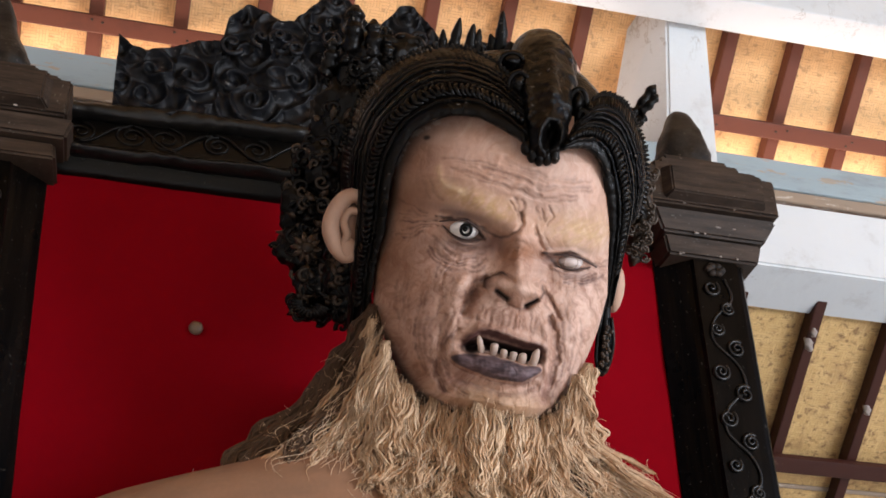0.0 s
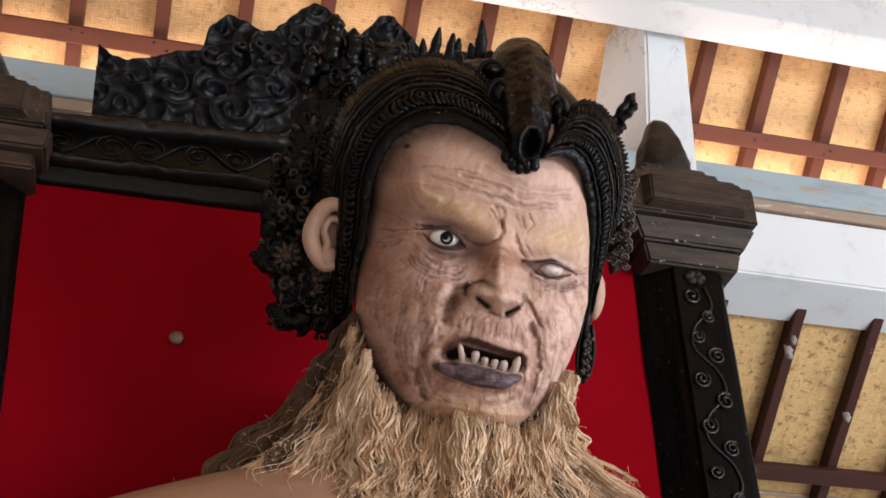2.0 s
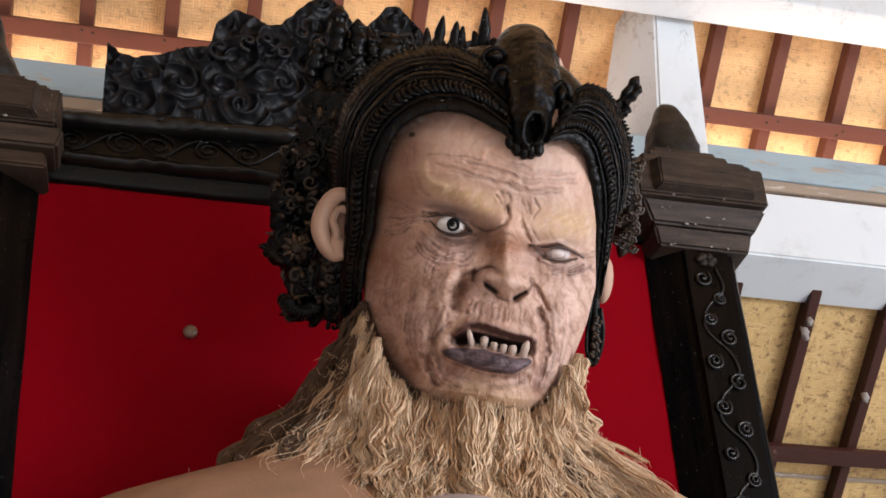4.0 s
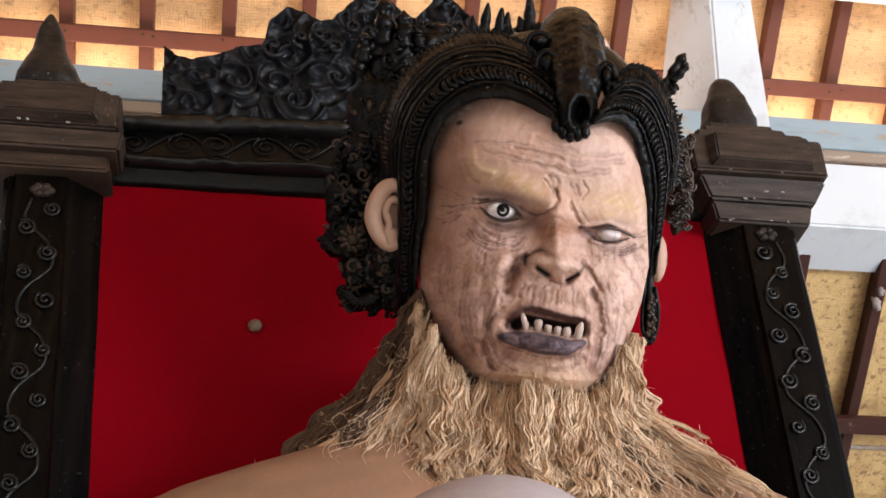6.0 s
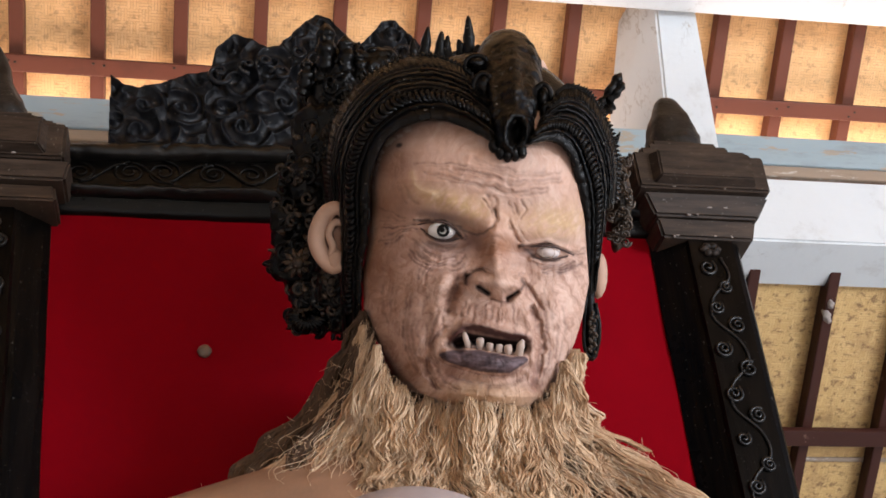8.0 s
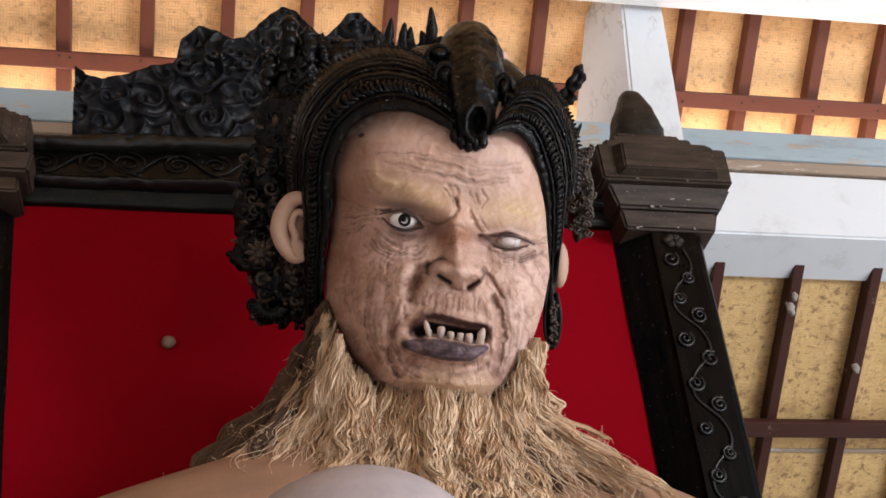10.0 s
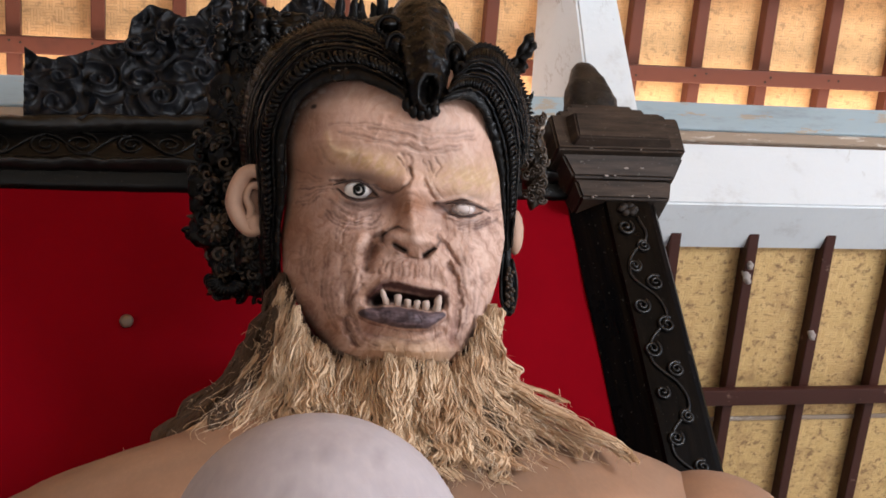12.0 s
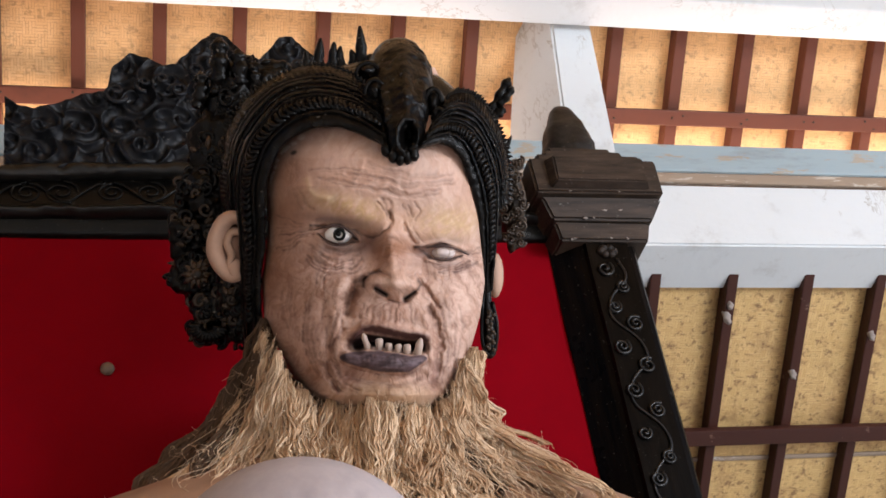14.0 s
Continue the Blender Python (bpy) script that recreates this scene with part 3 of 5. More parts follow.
# nail heads on the upper batten, mud nests on the eaves rafters
rng = random.Random(21)
for i in range(-2, 15):
    for d in (-0.012, 0.014):
        x = -0.883 + i * 0.2305 + d + rng.uniform(-.008, .008)
        v = rng.uniform(-.014, .014)
        b = ball((x, 0.7609 + 0.766 * v, UP(0.775) - 0.0809 - 0.643 * v), (0.0045, 0.0035, 0.0035), None, 8, 6)
        tagged(part("nail_head", b, M_BROWN, None, "", True), "rusty nail head in the roof batten", "nail", "nails of the batten")
for x, y, sx, sz in ((1.432, 0.845, 0.013, 0.026), (1.690, 1.010, 0.012, 0.018), (1.925, 0.90, 0.011, 0.020), (1.436, 0.815, 0.010, 0.014)):
    b = ball((0, 0, 0), (sx, 0.012, sz), None, 18, 12)
    for q in b.verts:
        q.co *= 1 + 0.35 * noise.noise((q.co.x * 90, q.co.y * 90, q.co.z * 90 + x))
    ob = part("mud_nest", b, M_NEST, None, "", True)
    ob.location = (x, y - 0.012, LOW(y) - 0.055)
    tagged(ob, "small pale mud wasp nest stuck on a rafter", "nest", "mud nests on the rafters")

# ---- the statue: one carving frame for head, headdress and beard ----
# x to the right and y down in units of 0.8 mm, w metres towards the front of the face, which bows forward
UNIT, REACH = 0.000806, 1.761
HO, HR = np.array((0.1874, -0.6104, 2.3009)), np.array((0.97293, -0.19499, -0.12404))
HU, HF = np.array((-0.00903, -0.56840, 0.82270)), np.array((-0.23093, -0.79931, -0.55477))


def H(x, y, w):
    k = UNIT * (1 - w / REACH)
    return HO + HR * ((x - 784) * k) + HU * ((441 - y) * k) + HF * w


TURN = Matrix((HR, HU, HF)).transposed()      # axes: right, up, front of the head


def HS(points, n):
    return [H(*p) for p in spline(points, n)]


def dist_line(X, Y, pts):
    best = np.full(X.shape, 1e9)
    for (x0, y0), (x1, y1) in zip(pts, pts[1:]):
        dx, dy = x1 - x0, y1 - y0
        f = np.clip(((X - x0) * dx + (Y - y0) * dy) / (dx * dx + dy * dy), 0, 1)
        best = np.minimum(best, np.hypot(X - x0 - f * dx, Y - y0 - f * dy))
    return best


def ridge(X, Y, pts, width, amp):
    return amp * np.exp(-(dist_line(X, Y, pts) / width) ** 2)


def dot(X, Y, cx, cy, sx, sy, amp, rot=0.0, p=2.0):
    c, s = math.cos(rot), math.sin(rot)
    a, b = (X - cx) * c + (Y - cy) * s, -(X - cx) * s + (Y - cy) * c
    return amp * np.exp(-((a / sx) ** 2 + (b / sy) ** 2) ** (p / 2))


def lattice(X, Y, seed):
    """Smooth random field from -1 to 1 on a unit lattice."""
    xi, yi = np.floor(X).astype(np.int64), np.floor(Y).astype(np.int64)
    fx, fy = X - xi, Y - yi
    ux, uy = fx * fx * fx * (fx * (fx * 6 - 15) + 10), fy * fy * fy * (fy * (fy * 6 - 15) + 10)

    def grad(a, b, dx, dy):
        h = (a * 374761393 + b * 668265263 + int(seed * 1000) * 974711) & 0xffffffff
        h = ((h ^ (h >> 13)) * 1274126177) & 0xffffffff
        ang = ((h ^ (h >> 16)) & 0xffff) * (2 * math.pi / 65536)
        return np.cos(ang) * dx + np.sin(ang) * dy

    lo = grad(xi, yi, fx, fy) * (1 - ux) + grad(xi + 1, yi, fx - 1, fy) * ux
    hi = grad(xi, yi + 1, fx, fy - 1) * (1 - ux) + grad(xi + 1, yi + 1, fx - 1, fy - 1) * ux
    return 1.5 * (lo * (1 - uy) + hi * uy)


def field(X, Y, scale, seed, octaves=4):
    out, amp, tot = np.zeros(X.shape), 1.0, 0.0
    for k in range(octaves):
        out += amp * lattice(X * scale + 17.3 * k, Y * scale - 9.1 * k, seed + k)
        tot += amp
        amp, scale = amp * 0.55, scale * 2.1
    return out / tot * 1.3


def face_outline(y):
    ys = [120, 180, 230, 260, 300, 340, 400, 450, 500, 560, 600, 640, 665, 700, 720, 750, 775]
    left = [560, 525, 500, 486, 476, 472, 474, 470, 463, 467, 484, 505, 518, 546, 576, 625, 660]
    right = [770, 800, 822, 832, 840, 846, 854, 857, 859, 850, 839, 826, 816, 798, 782, 755, 730]
    return np.interp(y, ys, left), np.interp(y, ys, right)


def face_front(y):
    return np.interp(y, [120, 180, 230, 280, 330, 400, 450, 520, 600, 650, 700, 735, 755, 775], [-.17, -.10, -.048, -.016, -.002, -.010, -.012, 0.0, .012, .016, .012, -.006, -.03, -.07])


# wrinkles: two guide lines, how many run between them, width, depth, darkness of the line brushed in as paint and shade
WRINKLES = [
    ([(585, 288), (640, 286), (690, 296), (735, 306), (800, 302)], [(560, 326), (620, 332), (680, 348), (730, 352), (805, 340)], 8, 3.4, 5.2, 0.36),
    ([(545, 300), (590, 296), (630, 300), (650, 306), (670, 312)], [(560, 318), (600, 314), (640, 320), (660, 326), (690, 334)], 3, 2.2, 2.2, 0.40),
    ([(500, 300), (506, 325), (508, 350), (520, 372), (540, 388)], [(530, 270), (528, 300), (532, 330), (545, 358), (570, 376)], 4, 4.0, 2.4, 0.25),
    ([(556, 424), (578, 436), (600, 443), (624, 442), (642, 434)], [(538, 460), (566, 482), (600, 490), (632, 478), (648, 458)], 7, 2.6, 4.4, 0.58),
    ([(552, 400), (532, 396), (512, 390), (500, 384), (488, 378)], [(556, 420), (536, 428), (516, 440), (500, 450), (486, 462)], 8, 2.2, 3.4, 0.56),
    ([(575, 455), (562, 470), (556, 486), (558, 500), (566, 512)], [(600, 462), (590, 478), (580, 492), (574, 506), (578, 520)], 3, 2.4, 3.4, 0.62),
    ([(618, 548), (606, 575), (598, 602), (594, 625), (602, 645)], [(540, 520), (534, 560), (536, 605), (552, 650), (580, 690)], 8, 3.6, 4.6, 0.50),
    ([(600, 640), (598, 655), (606, 668), (620, 680), (640, 690)], [(566, 640), (568, 662), (580, 680), (596, 694), (615, 704)], 4, 2.8, 3.6, 0.55),
    ([(754, 516), (770, 545), (779, 590), (778, 635), (770, 685)], [(808, 530), (818, 565), (820, 600), (812, 640), (796, 690)], 5, 3.4, 3.8, 0.42),
    ([(640, 540), (638, 548), (636, 556), (634, 564), (632, 574)], [(746, 540), (750, 552), (752, 564), (753, 576), (752, 588)], 12, 2.2, 2.2, 0.42),
    ([(700, 360), (708, 368), (716, 374), (722, 379), (728, 386)], [(742, 356), (744, 366), (744, 376), (740, 386), (736, 396)], 3, 2.8, 3.4, 0.45),
    ([(664, 352), (672, 362), (678, 372), (682, 382), (684, 392)], [(690, 350), (694, 362), (695, 374), (694, 386), (693, 398)], 3, 2.4, 3.0, 0.45),
    ([(668, 426), (684, 421), (700, 422), (712, 427), (722, 434)], [(664, 468), (684, 460), (702, 462), (716, 470), (728, 478)], 5, 2.6, 1.8, 0.25),
    ([(710, 396), (716, 406), (722, 416), (728, 424), (736, 432)], [(728, 398), (734, 408), (740, 416), (748, 424), (756, 430)], 3, 2.4, 3.0, 0.5),
    ([(758, 464), (776, 470), (796, 470), (816, 464), (836, 456)], [(764, 488), (786, 494), (808, 492), (832, 482), (852, 470)], 5, 2.6, 3.8, 0.70),
    ([(828, 446), (834, 443), (840, 440), (846, 437), (852, 434)], [(826, 456), (834, 460), (841, 464), (848, 468), (856, 474)], 4, 2.2, 2.8, 0.5),
    ([(615, 668), (650, 674), (690, 680), (725, 676), (752, 664)], [(640, 696), (670, 700), (700, 704), (730, 700), (760, 690)], 5, 2.8, 2.4, 0.35),
    ([(500, 480), (496, 510), (498, 540), (506, 570), (520, 600)], [(540, 500), (528, 530), (524, 560), (530, 590), (545, 620)], 4, 3.4, 2.6, 0.35),
]


def sculpt_face():
    """Height field of the scowling mask; its colours hold paint, light and shade."""
    cols, rows_n = 360, 520
    psi = np.linspace(-math.pi / 2, math.pi / 2, cols)
    T = np.sin(psi) * (0.9 + 0.1 * np.abs(np.sin(psi)))
    ys = np.linspace(120, 775, rows_n)
    X, Y, B = (np.zeros((rows_n, cols)) for _ in range(3))
    for j, y in enumerate(ys):
        l, r = face_outline(y)
        xc = 692
        X[j], Y[j] = np.where(T < 0, xc + T * (xc - l), xc + T * (r - xc)), y
        B[j] = face_front(y) - np.where(T < 0, 0.125, 0.095) * (1 - (1 - np.abs(T) ** 2.3) ** (1 / 2.0))
    S = np.sqrt(np.clip(1 - np.abs(T), 0, 1))[None, :]
    # brush and knife never run quite straight
    Xw, Yw = X + 6 * field(X, Y, 0.03, 3.1, 3), Y + 6 * field(X, Y, 0.03, 8.6, 3)
    soft = field(X, Y, 0.016, 9.1, 4)
    fine = field(X, Y, 0.085, 6.2, 3)
    Z = np.zeros_like(X)
    # brows, glabella and forehead
    Z += ridge(X, Y, [(500, 384), (545, 360), (600, 366), (645, 386), (676, 404)], 25, 14)
    Z += ridge(X, Y, [(722, 412), (760, 408), (810, 406), (848, 390)], 23, 16)
    Z += ridge(X, Y, [(560, 395), (600, 397), (630, 409), (655, 422)], 6, -8)
    Z += dot(X, Y, 610, 338, 60, 26, 7) + dot(X, Y, 795, 362, 50, 26, 6)
    Z += ridge(Xw, Yw, [(690, 376), (692, 392), (686, 404), (674, 414), (658, 422)], 5, -7) + ridge(Xw, Yw, [(716, 396), (722, 412), (736, 432)], 4, -5)
    Z += ridge(X, Y, [(545, 318), (547, 336), (558, 347), (578, 352)], 6, 3.5)
    # sockets, lids and bags
    Z += dot(X, Y, 600, 417, 42, 18, -30, 0.16) + dot(X, Y, 786, 449, 38, 15, -25, 0.06)
    Z += ridge(X, Y, [(554, 402), (578, 396), (602, 396), (622, 407), (638, 424)], 5, 8) + ridge(X, Y, [(560, 416), (578, 431), (598, 439), (618, 437), (636, 428)], 5, 11)
    Z += ridge(X, Y, [(738, 438), (764, 432), (788, 430), (812, 439), (832, 450)], 5, 11) + ridge(X, Y, [(756, 460), (776, 466), (800, 464), (820, 455)], 5, 10)
    Z += ridge(X, Y, [(556, 440), (580, 456), (612, 458), (640, 446)], 10, 6) + ridge(X, Y, [(764, 480), (796, 484), (836, 472)], 8, 5)
    # nose
    Z += ridge(X, Y, [(690, 420), (694, 452), (700, 492)], 24, 26) + dot(X, Y, 704, 508, 30, 22, 25)
    Z += dot(X, Y, 664, 502, 19, 16, 25) + dot(X, Y, 732, 505, 13, 16, 20)
    Z += ridge(Xw, Yw, [(645, 508), (647, 494), (656, 484), (672, 482), (684, 490)], 4.5, -10) + ridge(Xw, Yw, [(740, 490), (745, 502), (741, 516)], 4.5, -9)
    Z += ridge(X, Y, [(665, 511), (674, 516), (684, 522)], 5, -20) + ridge(X, Y, [(717, 530), (726, 524), (734, 518)], 4.5, -20)
    Z += ridge(X, Y, [(684, 532), (705, 537), (722, 532)], 5, -6)
    # cheeks and folds
    Z += dot(X, Y, 565, 484, 58, 42, 12) + dot(X, Y, 822, 508, 32, 38, 11)
    Z += ridge(Xw, Yw, [(646, 492), (630, 506), (622, 530), (617, 556)], 8, -15) + ridge(X, Y, [(604, 500), (594, 540), (592, 590), (600, 615)], 13, 9)
    Z += ridge(Xw, Yw, [(750, 508), (764, 524), (778, 542)], 5, -9) + ridge(Xw, Yw, [(760, 548), (775, 570), (779, 605), (778, 640), (770, 684)], 6, -11)
    Z += ridge(X, Y, [(796, 530), (806, 590), (800, 660)], 13, 8) + ridge(X, Y, [(752, 560), (762, 600), (764, 640)], 7, 6)
    Z += ridge(Xw, Yw, [(606, 586), (588, 612), (577, 642), (582, 672), (598, 692)], 6, -9) + ridge(Xw, Yw, [(566, 600), (560, 640), (572, 676)], 8, 7)
    # muzzle, lips, mouth
    Z += dot(X, Y, 698, 560, 70, 24, 12) + ridge(X, Y, [(626, 600), (642, 580), (662, 576), (700, 584), (752, 594)], 7, 12)
    Z += ridge(X, Y, [(630, 614), (650, 605), (690, 610), (720, 615), (744, 615)], 9.5, -46)
    lip_y = np.interp(X, [604, 640, 690, 725, 752], [634, 637, 642, 645, 636])
    lip_h = 19 * np.sqrt(np.clip(1 - ((X - 679) / 78) ** 2, 0, 1)) + 0.01
    Z += 21 * np.sqrt(np.clip(1 - ((Y - lip_y) / (lip_h + 3)) ** 2, 0, 1)) * np.clip(lip_h / 10, 0, 1)
    Z += ridge(X, Y, [(616, 668), (690, 680), (750, 664)], 8, -9) + dot(X, Y, 700, 704, 60, 22, 15)
    # wrinkles in families
    dice = random.Random(8)
    # dark brushed paint that also puts shade into the grooves
    ink_shade = np.zeros_like(X)
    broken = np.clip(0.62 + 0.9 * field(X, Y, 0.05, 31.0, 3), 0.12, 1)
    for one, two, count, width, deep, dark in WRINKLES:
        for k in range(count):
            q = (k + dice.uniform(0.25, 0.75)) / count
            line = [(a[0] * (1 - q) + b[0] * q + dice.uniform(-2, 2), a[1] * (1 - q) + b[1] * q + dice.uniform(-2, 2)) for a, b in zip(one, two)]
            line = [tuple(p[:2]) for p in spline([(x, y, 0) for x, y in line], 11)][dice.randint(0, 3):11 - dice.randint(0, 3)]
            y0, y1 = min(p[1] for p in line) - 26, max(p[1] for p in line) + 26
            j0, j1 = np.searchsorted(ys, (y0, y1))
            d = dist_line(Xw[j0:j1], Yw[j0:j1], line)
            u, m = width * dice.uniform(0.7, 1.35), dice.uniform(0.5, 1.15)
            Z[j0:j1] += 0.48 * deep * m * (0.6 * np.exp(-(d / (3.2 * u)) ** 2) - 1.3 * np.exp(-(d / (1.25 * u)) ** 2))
            ink_shade[j0:j1] = np.maximum(ink_shade[j0:j1], dark * m * np.exp(-(d / (0.85 * u)) ** 2))
    cheek = np.clip((Y - 400) / 70, 0, 1)
    crumple = np.abs(field(X + 26 * soft + 0.30 * (Y - 500) * np.sign(690 - X), Y * 0.6, 0.040, 4.7, 2))
    calm = 1 - np.exp(-((X - 690) / 70) ** 4 - ((Y - 520) / 70) ** 4)
    Z = 1.2 * Z + calm * (0.3 + 0.7 * cheek) * 4.2 * (np.minimum(crumple, 0.35) - 0.2) + (1.6 + 2.6 * cheek) * soft + (0.25 + 0.5 * cheek) * fine
    W = B + Z * UNIT * S
    # colours
    C = np.ones((*X.shape, 3)) * np.array((0.565, 0.395, 0.315))

    def tint(mask, color):
        m = np.clip(mask, 0, 1)[..., None]
        C[:] = C * (1 - m) + np.array(color) * m

    def line(pts, width, strength):
        return ridge(Xw, Yw, pts, width, strength)

    flow = X + 22 * soft + 0.30 * (Y - 500) * np.sign(690 - X)
    broad, strokes = field(X, Y, 0.013, 21.0, 4), field(flow * 1.4, Y * 0.42, 0.05, 17.0, 4)
    tint(np.clip(0.25 + 1.3 * broad, 0, 0.7), (0.62, 0.465, 0.395))
    tint(np.clip(strokes * 1.5 - 0.08, 0, 0.42), (0.68, 0.54, 0.47))
    tint(np.clip(-strokes * 1.8 - 0.16, 0, 0.45) * (0.3 + 0.7 * cheek), (0.27, 0.145, 0.095))
    patch = field(X + 14 * soft, Y, 0.030, 41.0, 3)
    tint(np.clip(patch * 2.0 - 0.16, 0, 0.42) * cheek * np.clip((770 - X) / 120, 0.25, 1), (0.25, 0.13, 0.085))
    hairline = lattice(flow * 0.26, Y * 0.035, 61.0) + 0.6 * lattice(flow * 0.5 + 0.1 * Y, Y * 0.06, 63.0)
    tint(np.clip(hairline * 0.7 - 0.12, 0, 0.35) * (0.35 + 0.65 * cheek), (0.72, 0.57, 0.49))
    tint(np.clip(-hairline * 0.7 - 0.14, 0, 0.30) * (0.3 + 0.7 * cheek), (0.24, 0.13, 0.09))
    dabs = field(flow * 1.2, Y * 0.8, 0.085, 71.0, 3)
    tint(np.clip(dabs * 3.0 - 0.8, 0, 0.22) * cheek, (0.26, 0.14, 0.095))
    tint(np.clip(-dabs * 3.0 - 0.8, 0, 0.2) * cheek, (0.70, 0.55, 0.48))
    # brown wash and painted shade over the side turned away, ochre patches in it
    wash_shade = np.clip((590 - X) / 110, 0, 1) * np.clip((Y - 250) / 40, 0.4, 1)
    tint(0.66 * wash_shade * np.clip(0.75 + 1.3 * broad + 0.7 * strokes, 0.15, 1.2), (0.235, 0.115, 0.062))
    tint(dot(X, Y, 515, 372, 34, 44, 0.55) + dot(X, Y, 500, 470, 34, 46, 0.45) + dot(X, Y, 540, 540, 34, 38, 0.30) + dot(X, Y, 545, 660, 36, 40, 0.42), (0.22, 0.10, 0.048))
    tint((dot(X, Y, 572, 470, 40, 22, 0.55) + dot(X, Y, 620, 462, 24, 18, 0.5) + dot(X, Y, 560, 590, 30, 44, 0.32)) * np.clip(0.6 + strokes, 0.1, 1), (0.66, 0.50, 0.46))
    tint((dot(X, Y, 790, 520, 60, 70, 0.35) + dot(X, Y, 780, 300, 70, 40, 0.4) + dot(X, Y, 815, 620, 26, 60, 0.35)) * np.clip(0.7 + strokes, 0.1, 1), (0.64, 0.49, 0.425))
    # ochre brows
    hairy = np.clip(0.8 + 1.3 * field(X + 0.7 * Y, Y * 0.5 - 0.2 * X, 0.10, 3.3, 3), 0.25, 1)
    tint(np.clip(dot(X, Y, 606, 364, 60, 20, 0.8, 0.22) + dot(X, Y, 655, 380, 26, 22, 0.5) + dot(X, Y, 798, 394, 60, 30, 0.8), 0, 0.8) * hairy, (0.475, 0.335, 0.165))
    bristle = field(X * 0.5 + 0.9 * Y, Y * 0.25 - 0.12 * X, 0.16, 13.3, 2)
    tint((dot(X, Y, 606, 362, 56, 17, 0.3, 0.22) + dot(X, Y, 798, 396, 56, 25, 0.35)) * np.clip(bristle * 2, 0, 1), (0.72, 0.58, 0.38))
    tint(line([(545, 316), (547, 336), (558, 347), (590, 353)], 5, 0.6), (0.66, 0.53, 0.36))
    tint(dot(X, Y, 705, 715, 100, 20, 0.7) + dot(X, Y, 650, 688, 40, 16, 0.5) + dot(X, Y, 720, 690, 50, 14, 0.35), (0.52, 0.36, 0.21))
    # rusty bridge of the nose; grey-violet shade painted into the hollows round the eyes
    tint(np.clip(dot(X, Y, 680, 446, 32, 34, 0.85) + dot(X, Y, 712, 440, 20, 20, 0.4), 0, 0.85) * np.clip(0.8 + 0.9 * strokes, 0.3, 1), (0.29, 0.125, 0.052))
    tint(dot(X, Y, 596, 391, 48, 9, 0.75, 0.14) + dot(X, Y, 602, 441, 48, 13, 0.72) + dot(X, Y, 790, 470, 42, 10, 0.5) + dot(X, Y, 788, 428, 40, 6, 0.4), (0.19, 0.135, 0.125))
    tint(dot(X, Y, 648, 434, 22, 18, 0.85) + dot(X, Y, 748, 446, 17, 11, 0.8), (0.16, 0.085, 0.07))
    # creases of the crumpled skin darkened, paint and shade in one
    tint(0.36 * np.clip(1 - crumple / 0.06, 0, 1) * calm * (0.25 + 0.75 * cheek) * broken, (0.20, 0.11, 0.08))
    tint(np.clip(1.35 * ink_shade * broken, 0, 0.85), (0.105, 0.054, 0.042))
    # highlights painted on the tip, wing and bridge of the nose
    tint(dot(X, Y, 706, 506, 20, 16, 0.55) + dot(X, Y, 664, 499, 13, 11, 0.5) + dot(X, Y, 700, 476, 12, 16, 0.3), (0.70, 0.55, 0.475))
    # shade painted beside and under the nose and in the right fold; brown temple
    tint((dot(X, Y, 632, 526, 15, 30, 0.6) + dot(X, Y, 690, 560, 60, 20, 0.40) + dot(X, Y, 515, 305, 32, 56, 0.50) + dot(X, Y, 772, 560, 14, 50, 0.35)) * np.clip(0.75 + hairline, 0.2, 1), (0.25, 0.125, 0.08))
    # creases: brushed lines, with the shade of the folds put into their colour
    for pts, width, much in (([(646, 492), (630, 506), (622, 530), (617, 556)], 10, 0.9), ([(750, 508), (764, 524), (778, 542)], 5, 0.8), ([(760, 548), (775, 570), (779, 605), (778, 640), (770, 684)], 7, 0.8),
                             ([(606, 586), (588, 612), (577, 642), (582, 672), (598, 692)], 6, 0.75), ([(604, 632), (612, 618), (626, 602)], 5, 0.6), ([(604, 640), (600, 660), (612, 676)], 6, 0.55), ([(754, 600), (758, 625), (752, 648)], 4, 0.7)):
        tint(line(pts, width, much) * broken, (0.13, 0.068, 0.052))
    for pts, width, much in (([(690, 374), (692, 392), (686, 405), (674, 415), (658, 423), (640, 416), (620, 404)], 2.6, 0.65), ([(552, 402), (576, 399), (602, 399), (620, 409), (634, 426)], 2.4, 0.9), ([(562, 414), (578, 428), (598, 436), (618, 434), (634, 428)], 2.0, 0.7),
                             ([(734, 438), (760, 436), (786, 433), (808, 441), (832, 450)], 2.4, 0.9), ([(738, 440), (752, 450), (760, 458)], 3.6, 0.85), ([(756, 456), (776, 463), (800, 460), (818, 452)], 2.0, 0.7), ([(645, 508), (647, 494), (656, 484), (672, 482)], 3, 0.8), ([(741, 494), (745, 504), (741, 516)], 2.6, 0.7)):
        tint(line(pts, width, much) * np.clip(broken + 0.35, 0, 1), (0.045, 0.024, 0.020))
    # nostrils and underside of the tip darkened, shade put into the colour
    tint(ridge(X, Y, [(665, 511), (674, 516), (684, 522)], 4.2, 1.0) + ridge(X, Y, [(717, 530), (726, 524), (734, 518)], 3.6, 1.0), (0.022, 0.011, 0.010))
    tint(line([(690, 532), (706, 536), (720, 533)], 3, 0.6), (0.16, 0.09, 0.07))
    # mouth
    tint(line([(624, 604), (640, 584), (660, 582), (700, 591), (752, 600)], 8, 1.1), (0.105, 0.050, 0.045))
